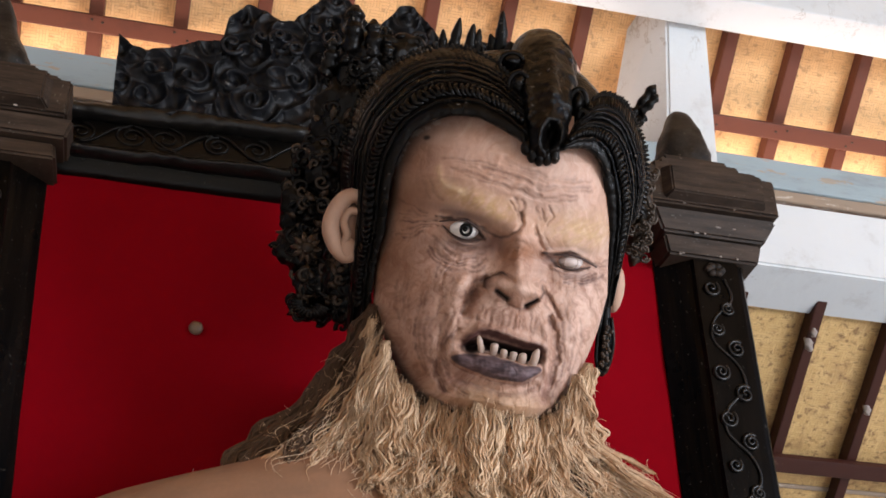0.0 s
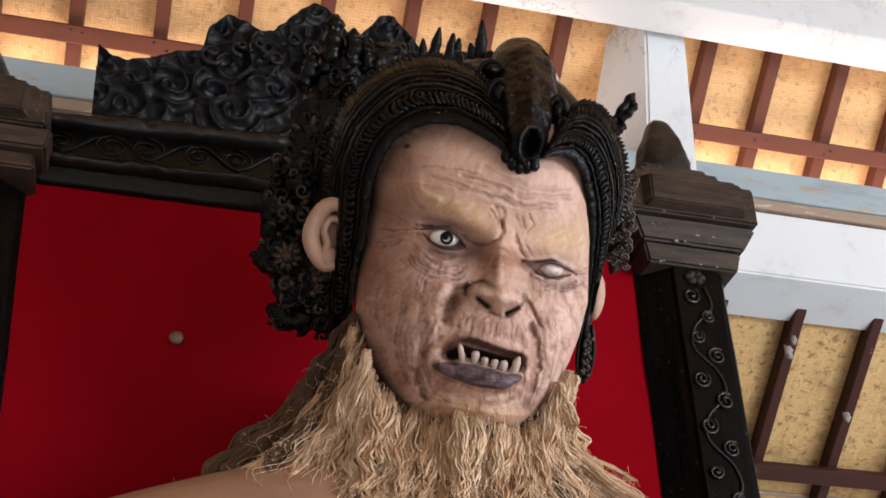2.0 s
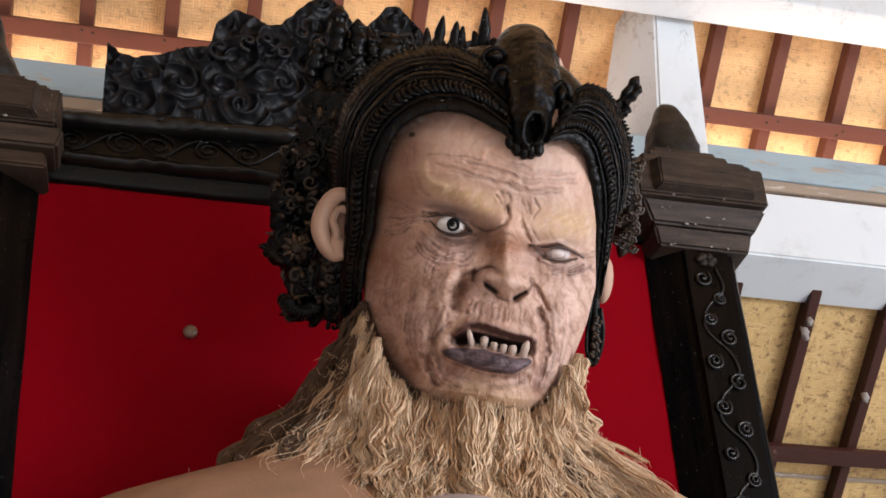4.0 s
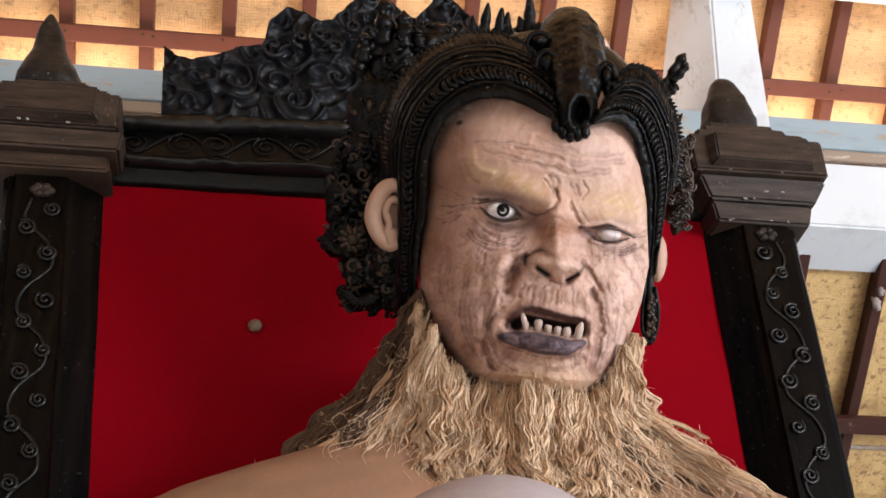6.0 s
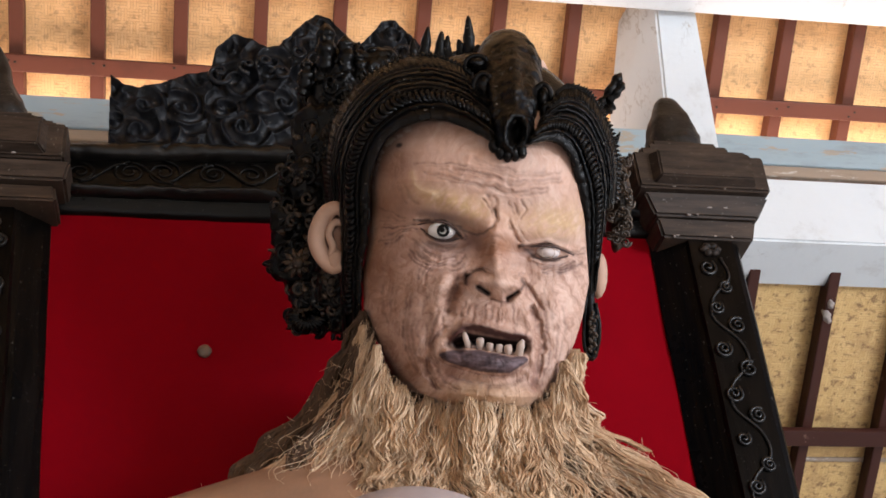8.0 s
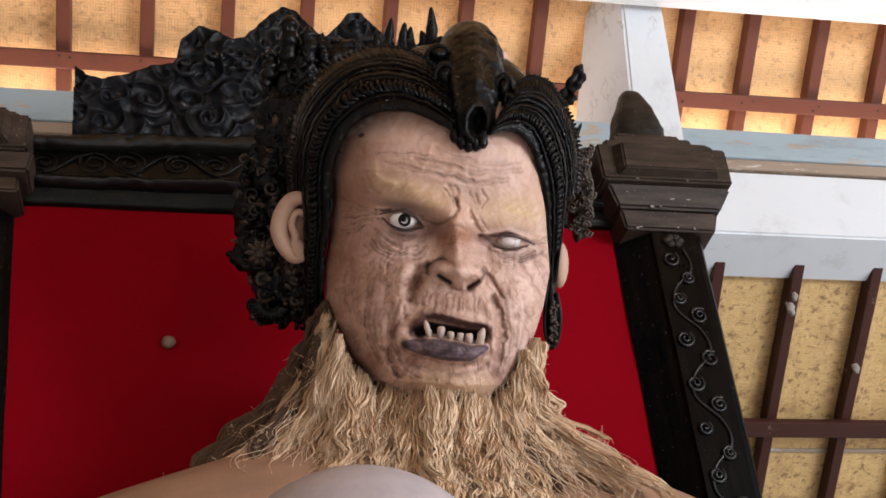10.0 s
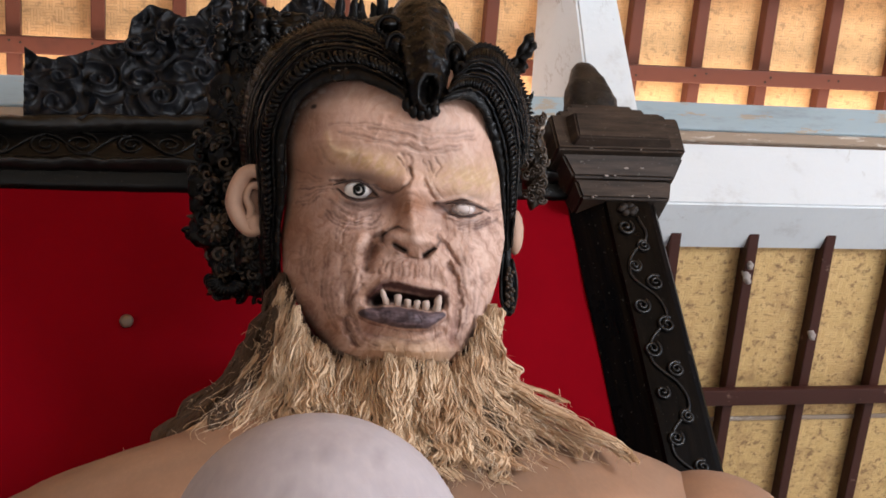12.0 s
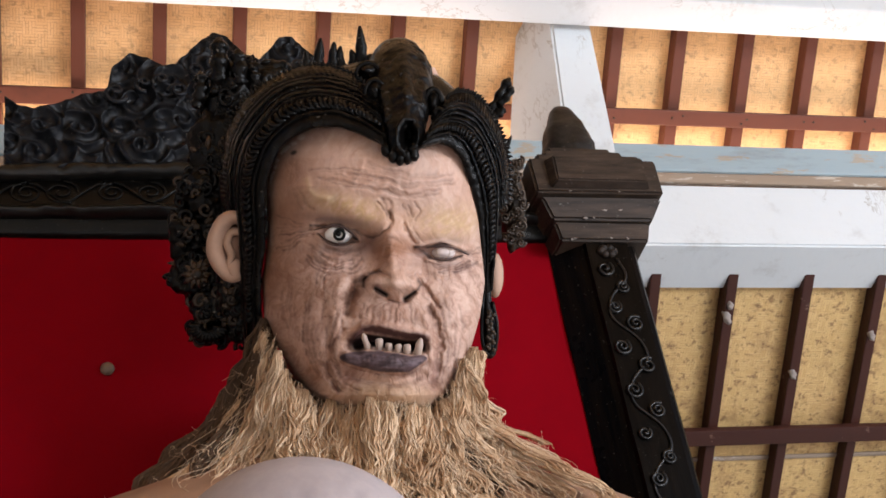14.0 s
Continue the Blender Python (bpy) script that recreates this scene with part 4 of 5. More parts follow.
    tint(np.clip((11.5 - dist_line(X, Y, [(634, 612), (650, 603), (690, 608), (720, 614), (744, 614)])) / 3.5, 0, 0.97), (0.030, 0.012, 0.012))
    wet = field(X * 0.35 + 0.3 * Y, Y, 0.11, 51.0, 3)
    tint(np.clip((lip_h - np.abs(Yw * 0.4 + Y * 0.6 - lip_y)) / 3.0, 0, 0.96), (0.088, 0.064, 0.078))
    tint(np.clip((lip_h - 4 - np.abs(Y - lip_y)) / 4.0, 0, 0.7) * np.clip(wet * 2, 0, 1), (0.22, 0.175, 0.20))
    tint(np.clip((lip_h - 1 - np.abs(Y - lip_y)) / 3.0, 0, 0.7) * np.clip(-wet * 2.2 - 0.1, 0, 1), (0.035, 0.022, 0.026))
    tint(line([(612, 652), (660, 662), (700, 667), (742, 656)], 3.5, 0.6) * broken, (0.10, 0.06, 0.06))
    tint(dot(X, Y, 622, 668, 26, 18, 0.45) + dot(X, Y, 768, 668, 10, 26, 0.4), (0.26, 0.135, 0.115))
    # a dark chip, and the pale bare edge of the mask
    tint(dot(X, Y, 520, 271, 6, 4, 1.0, -0.4, 4), (0.04, 0.022, 0.016))
    edge = dist_line(Xw, Yw, [(476, 350), (480, 312), (490, 286), (506, 262), (528, 246), (540, 241)])
    tint(np.clip(1.5 - edge / 3.2, 0, 0.85) * np.clip(0.6 + 2 * fine, 0, 1), (0.74, 0.68, 0.62))
    C[:] = 0.42 * (C / 0.42) ** 1.12 * np.array((0.85, 0.79, 0.755))
    return X, Y, W, C


class Mesh:
    """Vertices, faces, colours and material numbers of one mesh, gathered piece by piece."""
    def __init__(self):
        self.v, self.f, self.c, self.m = [], [], [], []

    def grid(self, P, C, mat=0):
        n, m = P.shape[:2]
        o = len(self.v)
        self.v += [tuple(p) for p in P.reshape(-1, 3)]
        self.c += [(*c, 1.0) for c in C.reshape(-1, 3)]
        for j in range(n - 1):
            for i in range(m - 1):
                a = o + j * m + i
                self.f.append((a, a + m, a + m + 1, a + 1))
        self.m += [mat] * ((n - 1) * (m - 1))

    def add(self, bm, color, mat=0):
        o = len(self.v)
        bm.verts.index_update()
        self.v += [tuple(v.co) for v in bm.verts]
        self.c += [(*(color(v.co) if callable(color) else color), 1.0)for v in bm.verts]
        self.f += [tuple(o + v.index for v in f.verts) for f in bm.faces]
        self.m += [mat] * len(bm.faces)
        bm.free()

    def make(self, name, mats):
        me = bpy.data.meshes.new(name)
        me.from_pydata(self.v, [], self.f)
        for m in mats:
            me.materials.append(m)
        me.polygons.foreach_set("material_index", self.m)
        me.polygons.foreach_set("use_smooth", [True] * len(me.polygons))
        a = me.color_attributes.new("paint", "FLOAT_COLOR", "POINT")
        a.data.foreach_set("color", np.array(self.c, dtype=np.float32).ravel())
        me.update()
        return new(name, me)


PALE = (0.41, 0.36, 0.365)


def TAN(co):
    """Tan body paint: soft patches, streaks and small dark flecks."""
    q = noise.noise((co[0] * 7, co[1] * 7, co[2] * 7)) + 0.6 * noise.noise((co[0] * 22, co[1] * 22, co[2] * 30))
    s = noise.noise((co[0] * 60, co[1] * 60, co[2] * 14))
    m = 1.0 + 0.20 * q + 0.10 * s
    return 0.29 * m, 0.165 * m * (1 - 0.05 * q), 0.10 * m * (1 - 0.10 * q)


statue = Mesh()
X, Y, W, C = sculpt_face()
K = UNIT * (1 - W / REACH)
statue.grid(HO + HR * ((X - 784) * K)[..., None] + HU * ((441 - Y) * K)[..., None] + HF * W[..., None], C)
# skull behind the mask, ears, neck
statue.add(ball(H(680, 345, -0.20), (0.138, 0.150, 0.115), None, 32, 24, TURN), TAN)
EAR = (0.44, 0.28, 0.20)
# inner ear darker than its rim: shade put into the colour
statue.add(ball(H(410, 438, -0.147), (0.024, 0.046, 0.018), None, 20, 14, TURN), (0.26, 0.14, 0.09))
statue.add(shell(HS([(432, 398, -.13), (418, 386, -.122), (400, 391, -.122), (386, 415, -.125), (381, 444, -.128), (392, 472, -.13), (410, 490, -.132), (428, 486, -.13)], 40), [0.008 + 0.006 * math.sin(i / 39 * math.pi) for i in range(40)], 10), EAR)
statue.add(shell(HS([(428, 412, -.127), (410, 412, -.122), (402, 432, -.122), (410, 452, -.125), (405, 470, -.128)], 24), [0.006] * 24, 8), EAR)
statue.add(ball(H(414, 478, -0.132), (0.014, 0.018, 0.012), None, 14, 10, TURN), EAR)
statue.add(ball(H(876, 488, -0.16), (0.014, 0.036, 0.02), None, 14, 10, TURN), EAR)
statue.add(shell([(0.12, -0.30, 2.30), (0.11, -0.26, 2.15), (0.10, -0.24, 2.0)], [0.13, 0.13, 0.17], 24), TAN)
# eyes: glossy balls, one with a ringed iris; teeth
for cx, cy, w0, ring in ((599, 417, -0.0272, True), (785, 448, -0.037, False)):
    statue.add(ball(H(cx, cy, w0), (0.0200, 0.0128, 0.018) if ring else (0.0175, 0.0100, 0.018), None, 28, 18, TURN), (0.62, 0.53, 0.50), 1 if ring else 0)
    if ring:
        for r, th, ox, oy in ((0.0072, 0.0033, 2, -1), (0.0018, 0.0034, 0, -2)):
            loop = [Vector(H(cx + ox, cy + oy, w0 + 0.0150 + (0.0028 if r < 0.01 else 0.0))) + TURN @ Vector((r * math.cos(a), r * math.sin(a), 0)) for a in np.linspace(0, 2 * math.pi, 28)]
            statue.add(shell(loop, th, 6, None, 0.6), (0, 0, 0), 2)
    else:
        loop = [Vector(H(cx, cy, w0 + 0.0150)) + TURN @ Vector((0.0095 * math.cos(a), 0.0085 * math.sin(a), 0)) for a in np.linspace(0, 2 * math.pi, 24)]
        statue.add(shell(loop, 0.0006, 5), (0, 0, 0), 3)
# eyelids: thin painted rims
for pts, r in (([(556, 408, -.030), (578, 402, -.019), (600, 401, -.014), (618, 410, -.014), (636, 427, -.018)], 2.4), ([(564, 415, -.028), (580, 427, -.020), (598, 433, -.016), (616, 432, -.016), (634, 428, -.018)], 2.0),
               ([(740, 440, -.022), (764, 438, -.020), (786, 436, -.020), (808, 442, -.026), (830, 452, -.036)], 2.4), ([(756, 456, -.024), (776, 460, -.021), (798, 459, -.025), (820, 453, -.034)], 2.0)):
    statue.add(shell(HS(pts, 24), [r * UNIT * (0.4 + 0.6 * math.sin(math.pi * (i + 1) / 25)) for i in range(24)], 8), (0.06, 0.034, 0.028))
rng = random.Random(3)
# teeth: foot, crown, half width, lean
for x0, y0, x1, y1, tw, sharp in ((652, 619, 643, 591, 5.6, True), (672, 620, 671, 600, 6.9, False), (689, 624, 689, 608, 6.5, False), (705, 626, 705, 609, 6.7, False), (721, 628, 720, 610, 7.2, False), (738, 632, 746, 600, 7.6, True)):
    pts = [(x0, y0, 0.009), (x0 * 0.6 + x1 * 0.4, y0 * 0.6 + y1 * 0.4, 0.015), (x0 * 0.3 + x1 * 0.7 + rng.uniform(-1, 1), y0 * 0.3 + y1 * 0.7, 0.017), (x1, y1, 0.017)]
    b = shell(HS(pts, 12), [tw * UNIT * q for q in ((1, 1, 1, 1, 1, .98, .95, .9, .82, .7, .52, .25) if sharp else (.9, .9, .93, .96, 1, 1, 1, 1, 1, .97, .85, .55))], 12, None, 0.95)
    for q in b.verts:
        q.co += Vector(HR) * 0.0010 * noise.noise(q.co * 160) + Vector(HU) * 0.0012 * noise.noise(q.co * 130)
    statue.add(b, (1, 1, 1), 3)
# torso, shoulders, arms
prof = [(0.9, 0.34, 0.24), (1.2, 0.40, 0.27), (1.5, 0.50, 0.29), (1.7, 0.55, 0.28), (1.85, 0.57, 0.26), (1.93, 0.555, 0.235), (1.985, 0.50, 0.21), (2.02, 0.42, 0.19), (2.055, 0.32, 0.17), (2.09, 0.24, 0.155), (2.13, 0.185, 0.145), (2.19, 0.155, 0.14)]
b = bmesh.new()
rows = []
for z, hw, hd in spline(prof, 60):
    ring = []
    z += 0.024
    for k in range(72):
        a = 2 * math.pi * k / 72
        c, s = math.cos(a), math.sin(a)
        chest = 0.045 * bell((z - 1.80) / 0.16) * (bell((c - 0.42) / 0.3) + bell((c + 0.42) / 0.3)) * (s < 0)
        n = 0.006 * noise.noise((c * 3, s * 3, z * 6))
        ring.append(b.verts.new((0.072 + (hw + n) * c, -0.25 + (hd + n) * math.copysign(abs(s) ** 0.85, s) - chest, z)))
    rows.append(ring)
for r, s in zip(rows, rows[1:]):
    for k in range(72):
        b.faces.new((r[k], r[(k + 1) % 72], s[(k + 1) % 72], s[k]))
statue.add(b, TAN)
for sx, cx in ((-1, -0.465), (1, 0.575)):
    statue.add(ball((cx, -0.29, 1.845 if sx > 0 else 1.82), (0.165, 0.16, 0.165), None, 32, 24), TAN)
    statue.add(shell(spline([(cx, -0.29, 1.80), (cx + sx * 0.10, -0.33, 1.6), (cx + sx * 0.12, -0.45, 1.35), (cx + sx * 0.02, -0.75, 1.15)], 20), [0.15, 0.15, 0.148, 0.145, 0.14, 0.14, 0.138, 0.135, 0.13, 0.125, 0.12, 0.12, 0.115, 0.11, 0.11, 0.105, 0.1, 0.1, 0.1, 0.1], 20), TAN)
    statue.add(ball((cx - sx * 0.17, -0.26, 1.94), (0.20, 0.13, 0.10), None, 28, 20), TAN)
# raised knee with its thigh and shin, painted pale
def knee_tone(co):
    q = 0.5 + 0.8 * noise.noise((co.x * 14, co.y * 14, co.z * 20)) + 0.4 * noise.noise((co.x * 45, co.y * 45, co.z * 50))
    s = noise.noise((co.x * 150 + co.z * 60, co.y * 40, co.z * 45))
    scuff = 0.14 * max(0.0, s - 0.32) / 0.3
    return tuple(p * (0.90 + 0.14 * q - scuff) for p in PALE)


leg = spline([(0.02, -0.45, 1.02), (-0.03, -0.75, 1.28), (-0.085, -1.05, 1.498), (-0.118, -1.19, 1.588), (-0.122, -1.235, 1.545), (-0.125, -1.22, 1.30), (-0.13, -1.15, 0.80), (-0.13, -1.15, 0.02)], 130)
rad = np.interp(np.linspace(0, 7, 130), range(8), [0.16, 0.14, 0.115, 0.0985, 0.100, 0.095, 0.09, 0.07])
statue.add(shell(leg, list(rad), 72), knee_tone)
statue.add(ball((-0.117, -1.195, 1.587), (0.102, 0.100, 0.100), None, 110, 80), knee_tone)
leg2 = spline([(0.20, -0.45, 0.95), (0.34, -0.85, 0.92), (0.40, -1.12, 0.90), (0.40, -1.15, 0.55), (0.38, -1.12, 0.02)], 30)
statue.add(shell(leg2, [0.14] * 30, 20), TAN)
tagged(statue.make("statue", [M_SKIN, M_EYE, M_IRIS, M_BONE]), "scowling giant statue with painted tan skin, seated on the throne", "statue")

# ---- headdress of black carved leather and wood ----
headdress = thing("headdress", (0, 0, 0), "black carved headdress with ribbed bands and a beast head", "headdress")


def lumpy(center, size, amp, freq, seed, u=40, v=30):
    b = ball(center, size, None, u, v, TURN)
    c = Vector(center)
    for q in b.verts:
        d = q.co - c
        q.co = c + d * (1 + amp * (noise.noise((q.co.x * freq, q.co.y * freq, q.co.z * freq + seed)) + 0.5 * noise.noise((q.co.x * freq * 2.6, q.co.y * freq * 2.6, q.co.z * freq * 2.6))))
    return b


b = lumpy(H(672, 285, -0.235), (0.178, 0.160, 0.15), 0.03, 12, 1.0)
part("cap", b, M_HEADDRESS, headdress, smooth=True)

# edges of the bands: the edge against the brow, the outer cord, the toothed crown
BROW_L = [(468, 600, -.120), (464, 540, -.106), (464, 490, -.098), (471, 430, -.086), (470, 350, -.069), (480, 300, -.058), (502, 258, -.050), (545, 232, -.042), (595, 226, -.036), (645, 242, -.026), (690, 266, -.012)]
CORD_L = [(432, 606, -.150), (426, 540, -.140), (425, 490, -.134), (423, 430, -.126), (416, 350, -.113), (418, 300, -.105), (440, 238, -.098), (500, 172, -.092), (570, 158, -.085), (630, 172, -.075), (676, 204, -.048)]
CORD_LF = [(423, 400, -.130), (416, 350, -.117), (418, 300, -.109), (440, 238, -.102), (500, 172, -.096), (570, 158, -.089), (630, 172, -.079), (676, 200, -.052)]
CROWN_L = [(398, 400, -.175), (390, 345, -.17), (392, 285, -.165), (412, 210, -.16), (470, 146, -.155), (550, 116, -.15), (615, 128, -.135), (668, 165, -.105)]
BROW_R = [(738, 266, -.010), (770, 257, -.022), (795, 261, -.034), (815, 282, -.046), (831, 330, -.062), (843, 375, -.076), (849, 420, -.088), (853, 470, -.098), (854, 524, -.108)]
CORD_R = [(752, 240, -.030), (778, 214, -.050), (806, 206, -.062), (842, 222, -.075), (872, 275, -.090), (884, 330, -.104), (883, 385, -.114), (879, 440, -.120), (873, 514, -.125)]
CORD_RF = [(756, 238, -.034), (780, 215, -.054), (806, 206, -.066), (842, 222, -.079), (872, 275, -.094), (884, 330, -.108), (883, 375, -.116)]
CROWN_R = [(762, 222, -.07), (780, 190, -.085), (808, 165, -.10), (846, 174, -.112), (880, 222, -.125), (900, 285, -.138), (900, 360, -.150)]


def cord_bump(u, at, half, high):
    q = (u - at) / half
    return high * math.sqrt(1 - q * q) if abs(q) < 1 else 0.0


def brow_profile(u, f):
    """A broad smooth band, a cord, a sunken channel, two cords."""
    h = 0.0075 * min(1.0, u / 0.05) ** 0.5 + 0.003 * math.sin(min(1.0, u / 0.36) * math.pi) if u < 0.40 else 0.0045
    if 0.47 < u < 0.80:
        h -= 0.004 * math.sin((u - 0.47) / 0.33 * math.pi) ** 0.5
    return h + cord_bump(u, 0.42, 0.040, 0.0060) + cord_bump(u, 0.835, 0.036, 0.0062) + cord_bump(u, 0.94, 0.05, 0.0070)


def fan_profile(u, f):
    """Stepped arches with fine notches towards the edge."""
    h = cord_bump(u, 0.12, 0.09, 0.0045) + cord_bump(u, 0.34, 0.08, 0.0060) + cord_bump(u, 0.52, 0.05, 0.0040)
    if u > 0.58:
        h += 0.0040 * abs(math.sin(f * 150)) * min(1.0, (u - 0.58) / 0.08) + 0.003 * math.sin((u - 0.58) / 0.42 * math.pi)
    return h


def relief(name, inner, outer, profile, n, m, label=""):
    """A carved band between two edges, closed behind."""
    a, o = spline(inner, n), spline(outer, n)
    b = bmesh.new()
    rows = []
    for i in range(n):
        f = i / (n - 1)
        row = []
        for j in range(m):
            u = j / (m - 1)
            x, y, w = a[i] * (1 - u) + o[i] * u
            w += 0.010 * math.sin(u * math.pi) + profile(u, f) * min(1.0, 0.3 + min(i, n - 1 - i) / 10)
            p = H(x, y, w)
            w += 0.0016 * noise.noise(Vector(p) * 55) + 0.0010 * noise.noise(Vector(p) * 140)
            row.append(b.verts.new(H(x + 1.6 * noise.noise((f * 30, u * 3, 2.0)), y + 1.6 * noise.noise((f * 30, u * 3, 7.0)), w)))
        back = [b.verts.new(H(*(q - np.array((0, 0, 0.03))))) for q in (o[i], a[i])]
        rows.append(row + back)
    k = m + 2
    for r, s in zip(rows, rows[1:]):
        for j in range(k):
            b.faces.new((r[j], r[(j + 1) % k], s[(j + 1) % k], s[j]))
    b.faces.new(rows[0][::-1]), b.faces.new(rows[-1])
    bmesh.ops.recalc_face_normals(b, faces=b.faces)
    return part(name, b, M_HEADDRESS, headdress, label, True)


def channel_ribs(parent, inner, outer, count, first=0.0, last=1.0):
    """Overlapping carved ribs that fill the channel of a band."""
    n = 400
    a, o = spline(inner, n), spline(outer, n)
    for k in range(count):
        f = first + (last - first) * (k + 0.5) / count
        i = min(n - 2, int(f * (n - 1)))
        tip = min(1.0, (1 - f) / 0.10 + 0.15, f / 0.06 + 0.35)
        mid, half, pts = 0.635, 0.150 * tip, []
        for q in (-1, -0.75, -0.4, 0, 0.4, 0.75, 1):
            u = mid + half * q
            j = min(n - 1, max(0, i + int(5 * q * q) + random.randint(-1, 1)))
            x, y, w = a[j] * (1 - u) + o[j] * u
            pts.append(H(x, y, w + 0.0125 + 0.0055 * (1 - q * q)))
        step = np.linalg.norm(np.array(H(*(a[i] * .4 + o[i] * .6))) - np.array(H(*(a[i + 1] * .4 + o[i + 1] * .6)))) * (n * (last - first) / count)
        r = step * random.uniform(0.40, 0.50)
        part("rib", shell(pts, [r * q for q in (0.45, 0.8, 1.0, 1.05, 1.0, 0.8, 0.45)], 7), M_HEADDRESS, parent, smooth=True)


band = relief("brow_band", BROW_L, CORD_L, brow_profile, 300, 64, "glossy black brow band with a ribbed channel")
channel_ribs(band, BROW_L, CORD_L, 62, 0.05, 0.985)
band = relief("brow_band", BROW_R, CORD_R, brow_profile, 240, 64, "glossy black brow band with a ribbed channel")
channel_ribs(band, BROW_R, CORD_R, 40, 0.04, 0.90)
for inner, outer, n in ((CORD_LF, CROWN_L, 340), (CORD_RF, CROWN_R, 300)):
    fan = relief("crown_fan", inner, outer, fan_profile, n, 44, "stepped black crown edge with fine notches")
    # saw teeth along the outer edge
    line = spline(outer, 64 if outer is CROWN_L else 56)
    hub = np.array((672, 330, 0)) if outer is CROWN_L else np.array((790, 330, 0))
    for i in range(16 if outer is CROWN_L else 14, len(line) - 1):
        p = line[i]
        out = (p - hub) * np.array((1, 1, 0))
        out /= np.linalg.norm(out)
        d = line[i] - line[i - 1]
        size = random.uniform(6.5, 9.5)
        pts = [H(*(p - out * 5)), H(*(p + out * 1)), H(*(p + out * size * 0.6 + d * 0.15)), H(*(p + out * size + d * 0.5))]
        part("tooth_edge", shell(pts, [0.0034, 0.0036, 0.0024, 0.0007], 6), M_HEADDRESS, fan)


def spiral(cx, cy, w, r0, s, turns, thick, parent, mat, name="curl", rise=0.012):
    pts = []
    ph = random.uniform(0, 6.3)
    for i in range(26):
        f = i / 25
        a = 2 * math.pi * turns * f * s + ph
        r = r0 * (1 - 0.85 * f)
        pts.append(H(cx + r * math.cos(a), cy + r * math.sin(a), w + rise * f))
    return part(name, shell(pts, [thick * (1 - 0.45 * i / 25) for i in range(26)], 7), mat, parent, smooth=True)


def unplace(p):
    """Carving coordinates of a point in the world."""
    d = np.array(p) - HO
    w = float(d @ HF)
    k = UNIT * (1 - w / REACH)
    return 784 + float(d @ HR) / k, 441 - float(d @ HU) / k, w


# beast head over the brow
axis = spline([(700, 104, -.29), (704, 114, -.245), (707, 136, -.190), (710, 170, -.130), (713, 205, -.075), (714, 235, -.042), (711, 262, -.022), (711, 282, -.020)], 130)
rr = np.interp(np.linspace(0, 7, 130), range(8), [34, 54, 64, 61, 49, 39, 33, 19])
b = bmesh.new()
shell([H(*p) for p in axis], [r * UNIT for r in rr], 96, b)
for q in b.verts:
    x, y, w = unplace(q.co)
    X1, Y1 = np.array(x), np.array(y)
    n = 0.006 * noise.noise(q.co * 30) + 0.0035 * noise.noise(q.co * 75) + 0.0022 * noise.noise(q.co * 170)
    n += float(dot(X1, Y1, 722, 240, 13, 20, -0.030, 0.1, 3.0) + ridge(X1, Y1, [(703, 260), (704, 232), (714, 214), (732, 212), (741, 234), (738, 262)], 7, 0.009))
    n += float(ridge(X1, Y1, [(690, 100), (694, 150), (698, 205)], 8, -0.005) + ridge(X1, Y1, [(738, 110), (740, 160), (738, 205)], 8, -0.005) + ridge(X1, Y1, [(712, 80), (716, 130), (720, 200)], 9, 0.007))
    n += float(ridge(X1, Y1, [(672, 150), (680, 190), (684, 225)], 6, 0.007) + ridge(X1, Y1, [(684, 235), (688, 275)], 5, -0.006) + ridge(X1, Y1, [(700, 262), (701, 288)], 3, -0.006) + ridge(X1, Y1, [(722, 268), (721, 290)], 3, -0.006))
    q.co += Vector(HF) * n + Vector(HR) * 0.4 * (n if abs(n) < 0.006 else 0)
beast = part("beast_head", b, M_HEADDRESS, headdress, "black carved beast head with open jaws", True)
for cx, cy, w, sx, sy in ((664, 166, -.085, 15, 22), (768, 186, -.095, 13, 26), (652, 130, -.13, 18, 16)):
    part("eye_boss", lumpy(H(cx, cy, w - 0.006), (sx * UNIT, sy * UNIT, 0.020), 0.22, 45, cx, 28, 20), M_HEADDRESS, beast, smooth=True)
    loop = [H(cx + (sx + 2) * math.cos(a), cy + (sy + 2) * math.sin(a), w + 0.002) for a in np.linspace(0, 2 * math.pi, 28)]
    part("eye_ring", shell(loop, 0.0042, 7), M_HEADDRESS, beast, smooth=True)
for k, (tx, ty) in enumerate(((684, 272), (696, 282), (709, 286), (722, 285), (733, 280))):
    part("fang", lumpy(H(tx, ty - 6, -.010), (0.0075, 0.011, 0.009), 0.25, 60, k, 14, 10), M_HEADDRESS, beast, smooth=True)
for k in range(16):
    y = 92 + k * 5.2
    part("scale_boss", ball(H(711 + 0.1 * k + random.uniform(-6, 6), y, np.interp(y, [90, 122, 165, 205], [-.185, -.128, -.074, -.036])), (0.0034, 0.0034, 0.004), None, 8, 6, TURN), M_GLOSS, beast, smooth=True)
for k in range(4):
    spiral(779 + 3 * k, 200 + 6 * k, -.075, 15 - 2 * k, 1, 1.3, 0.006, headdress, M_HEADDRESS, "jaw_curl")
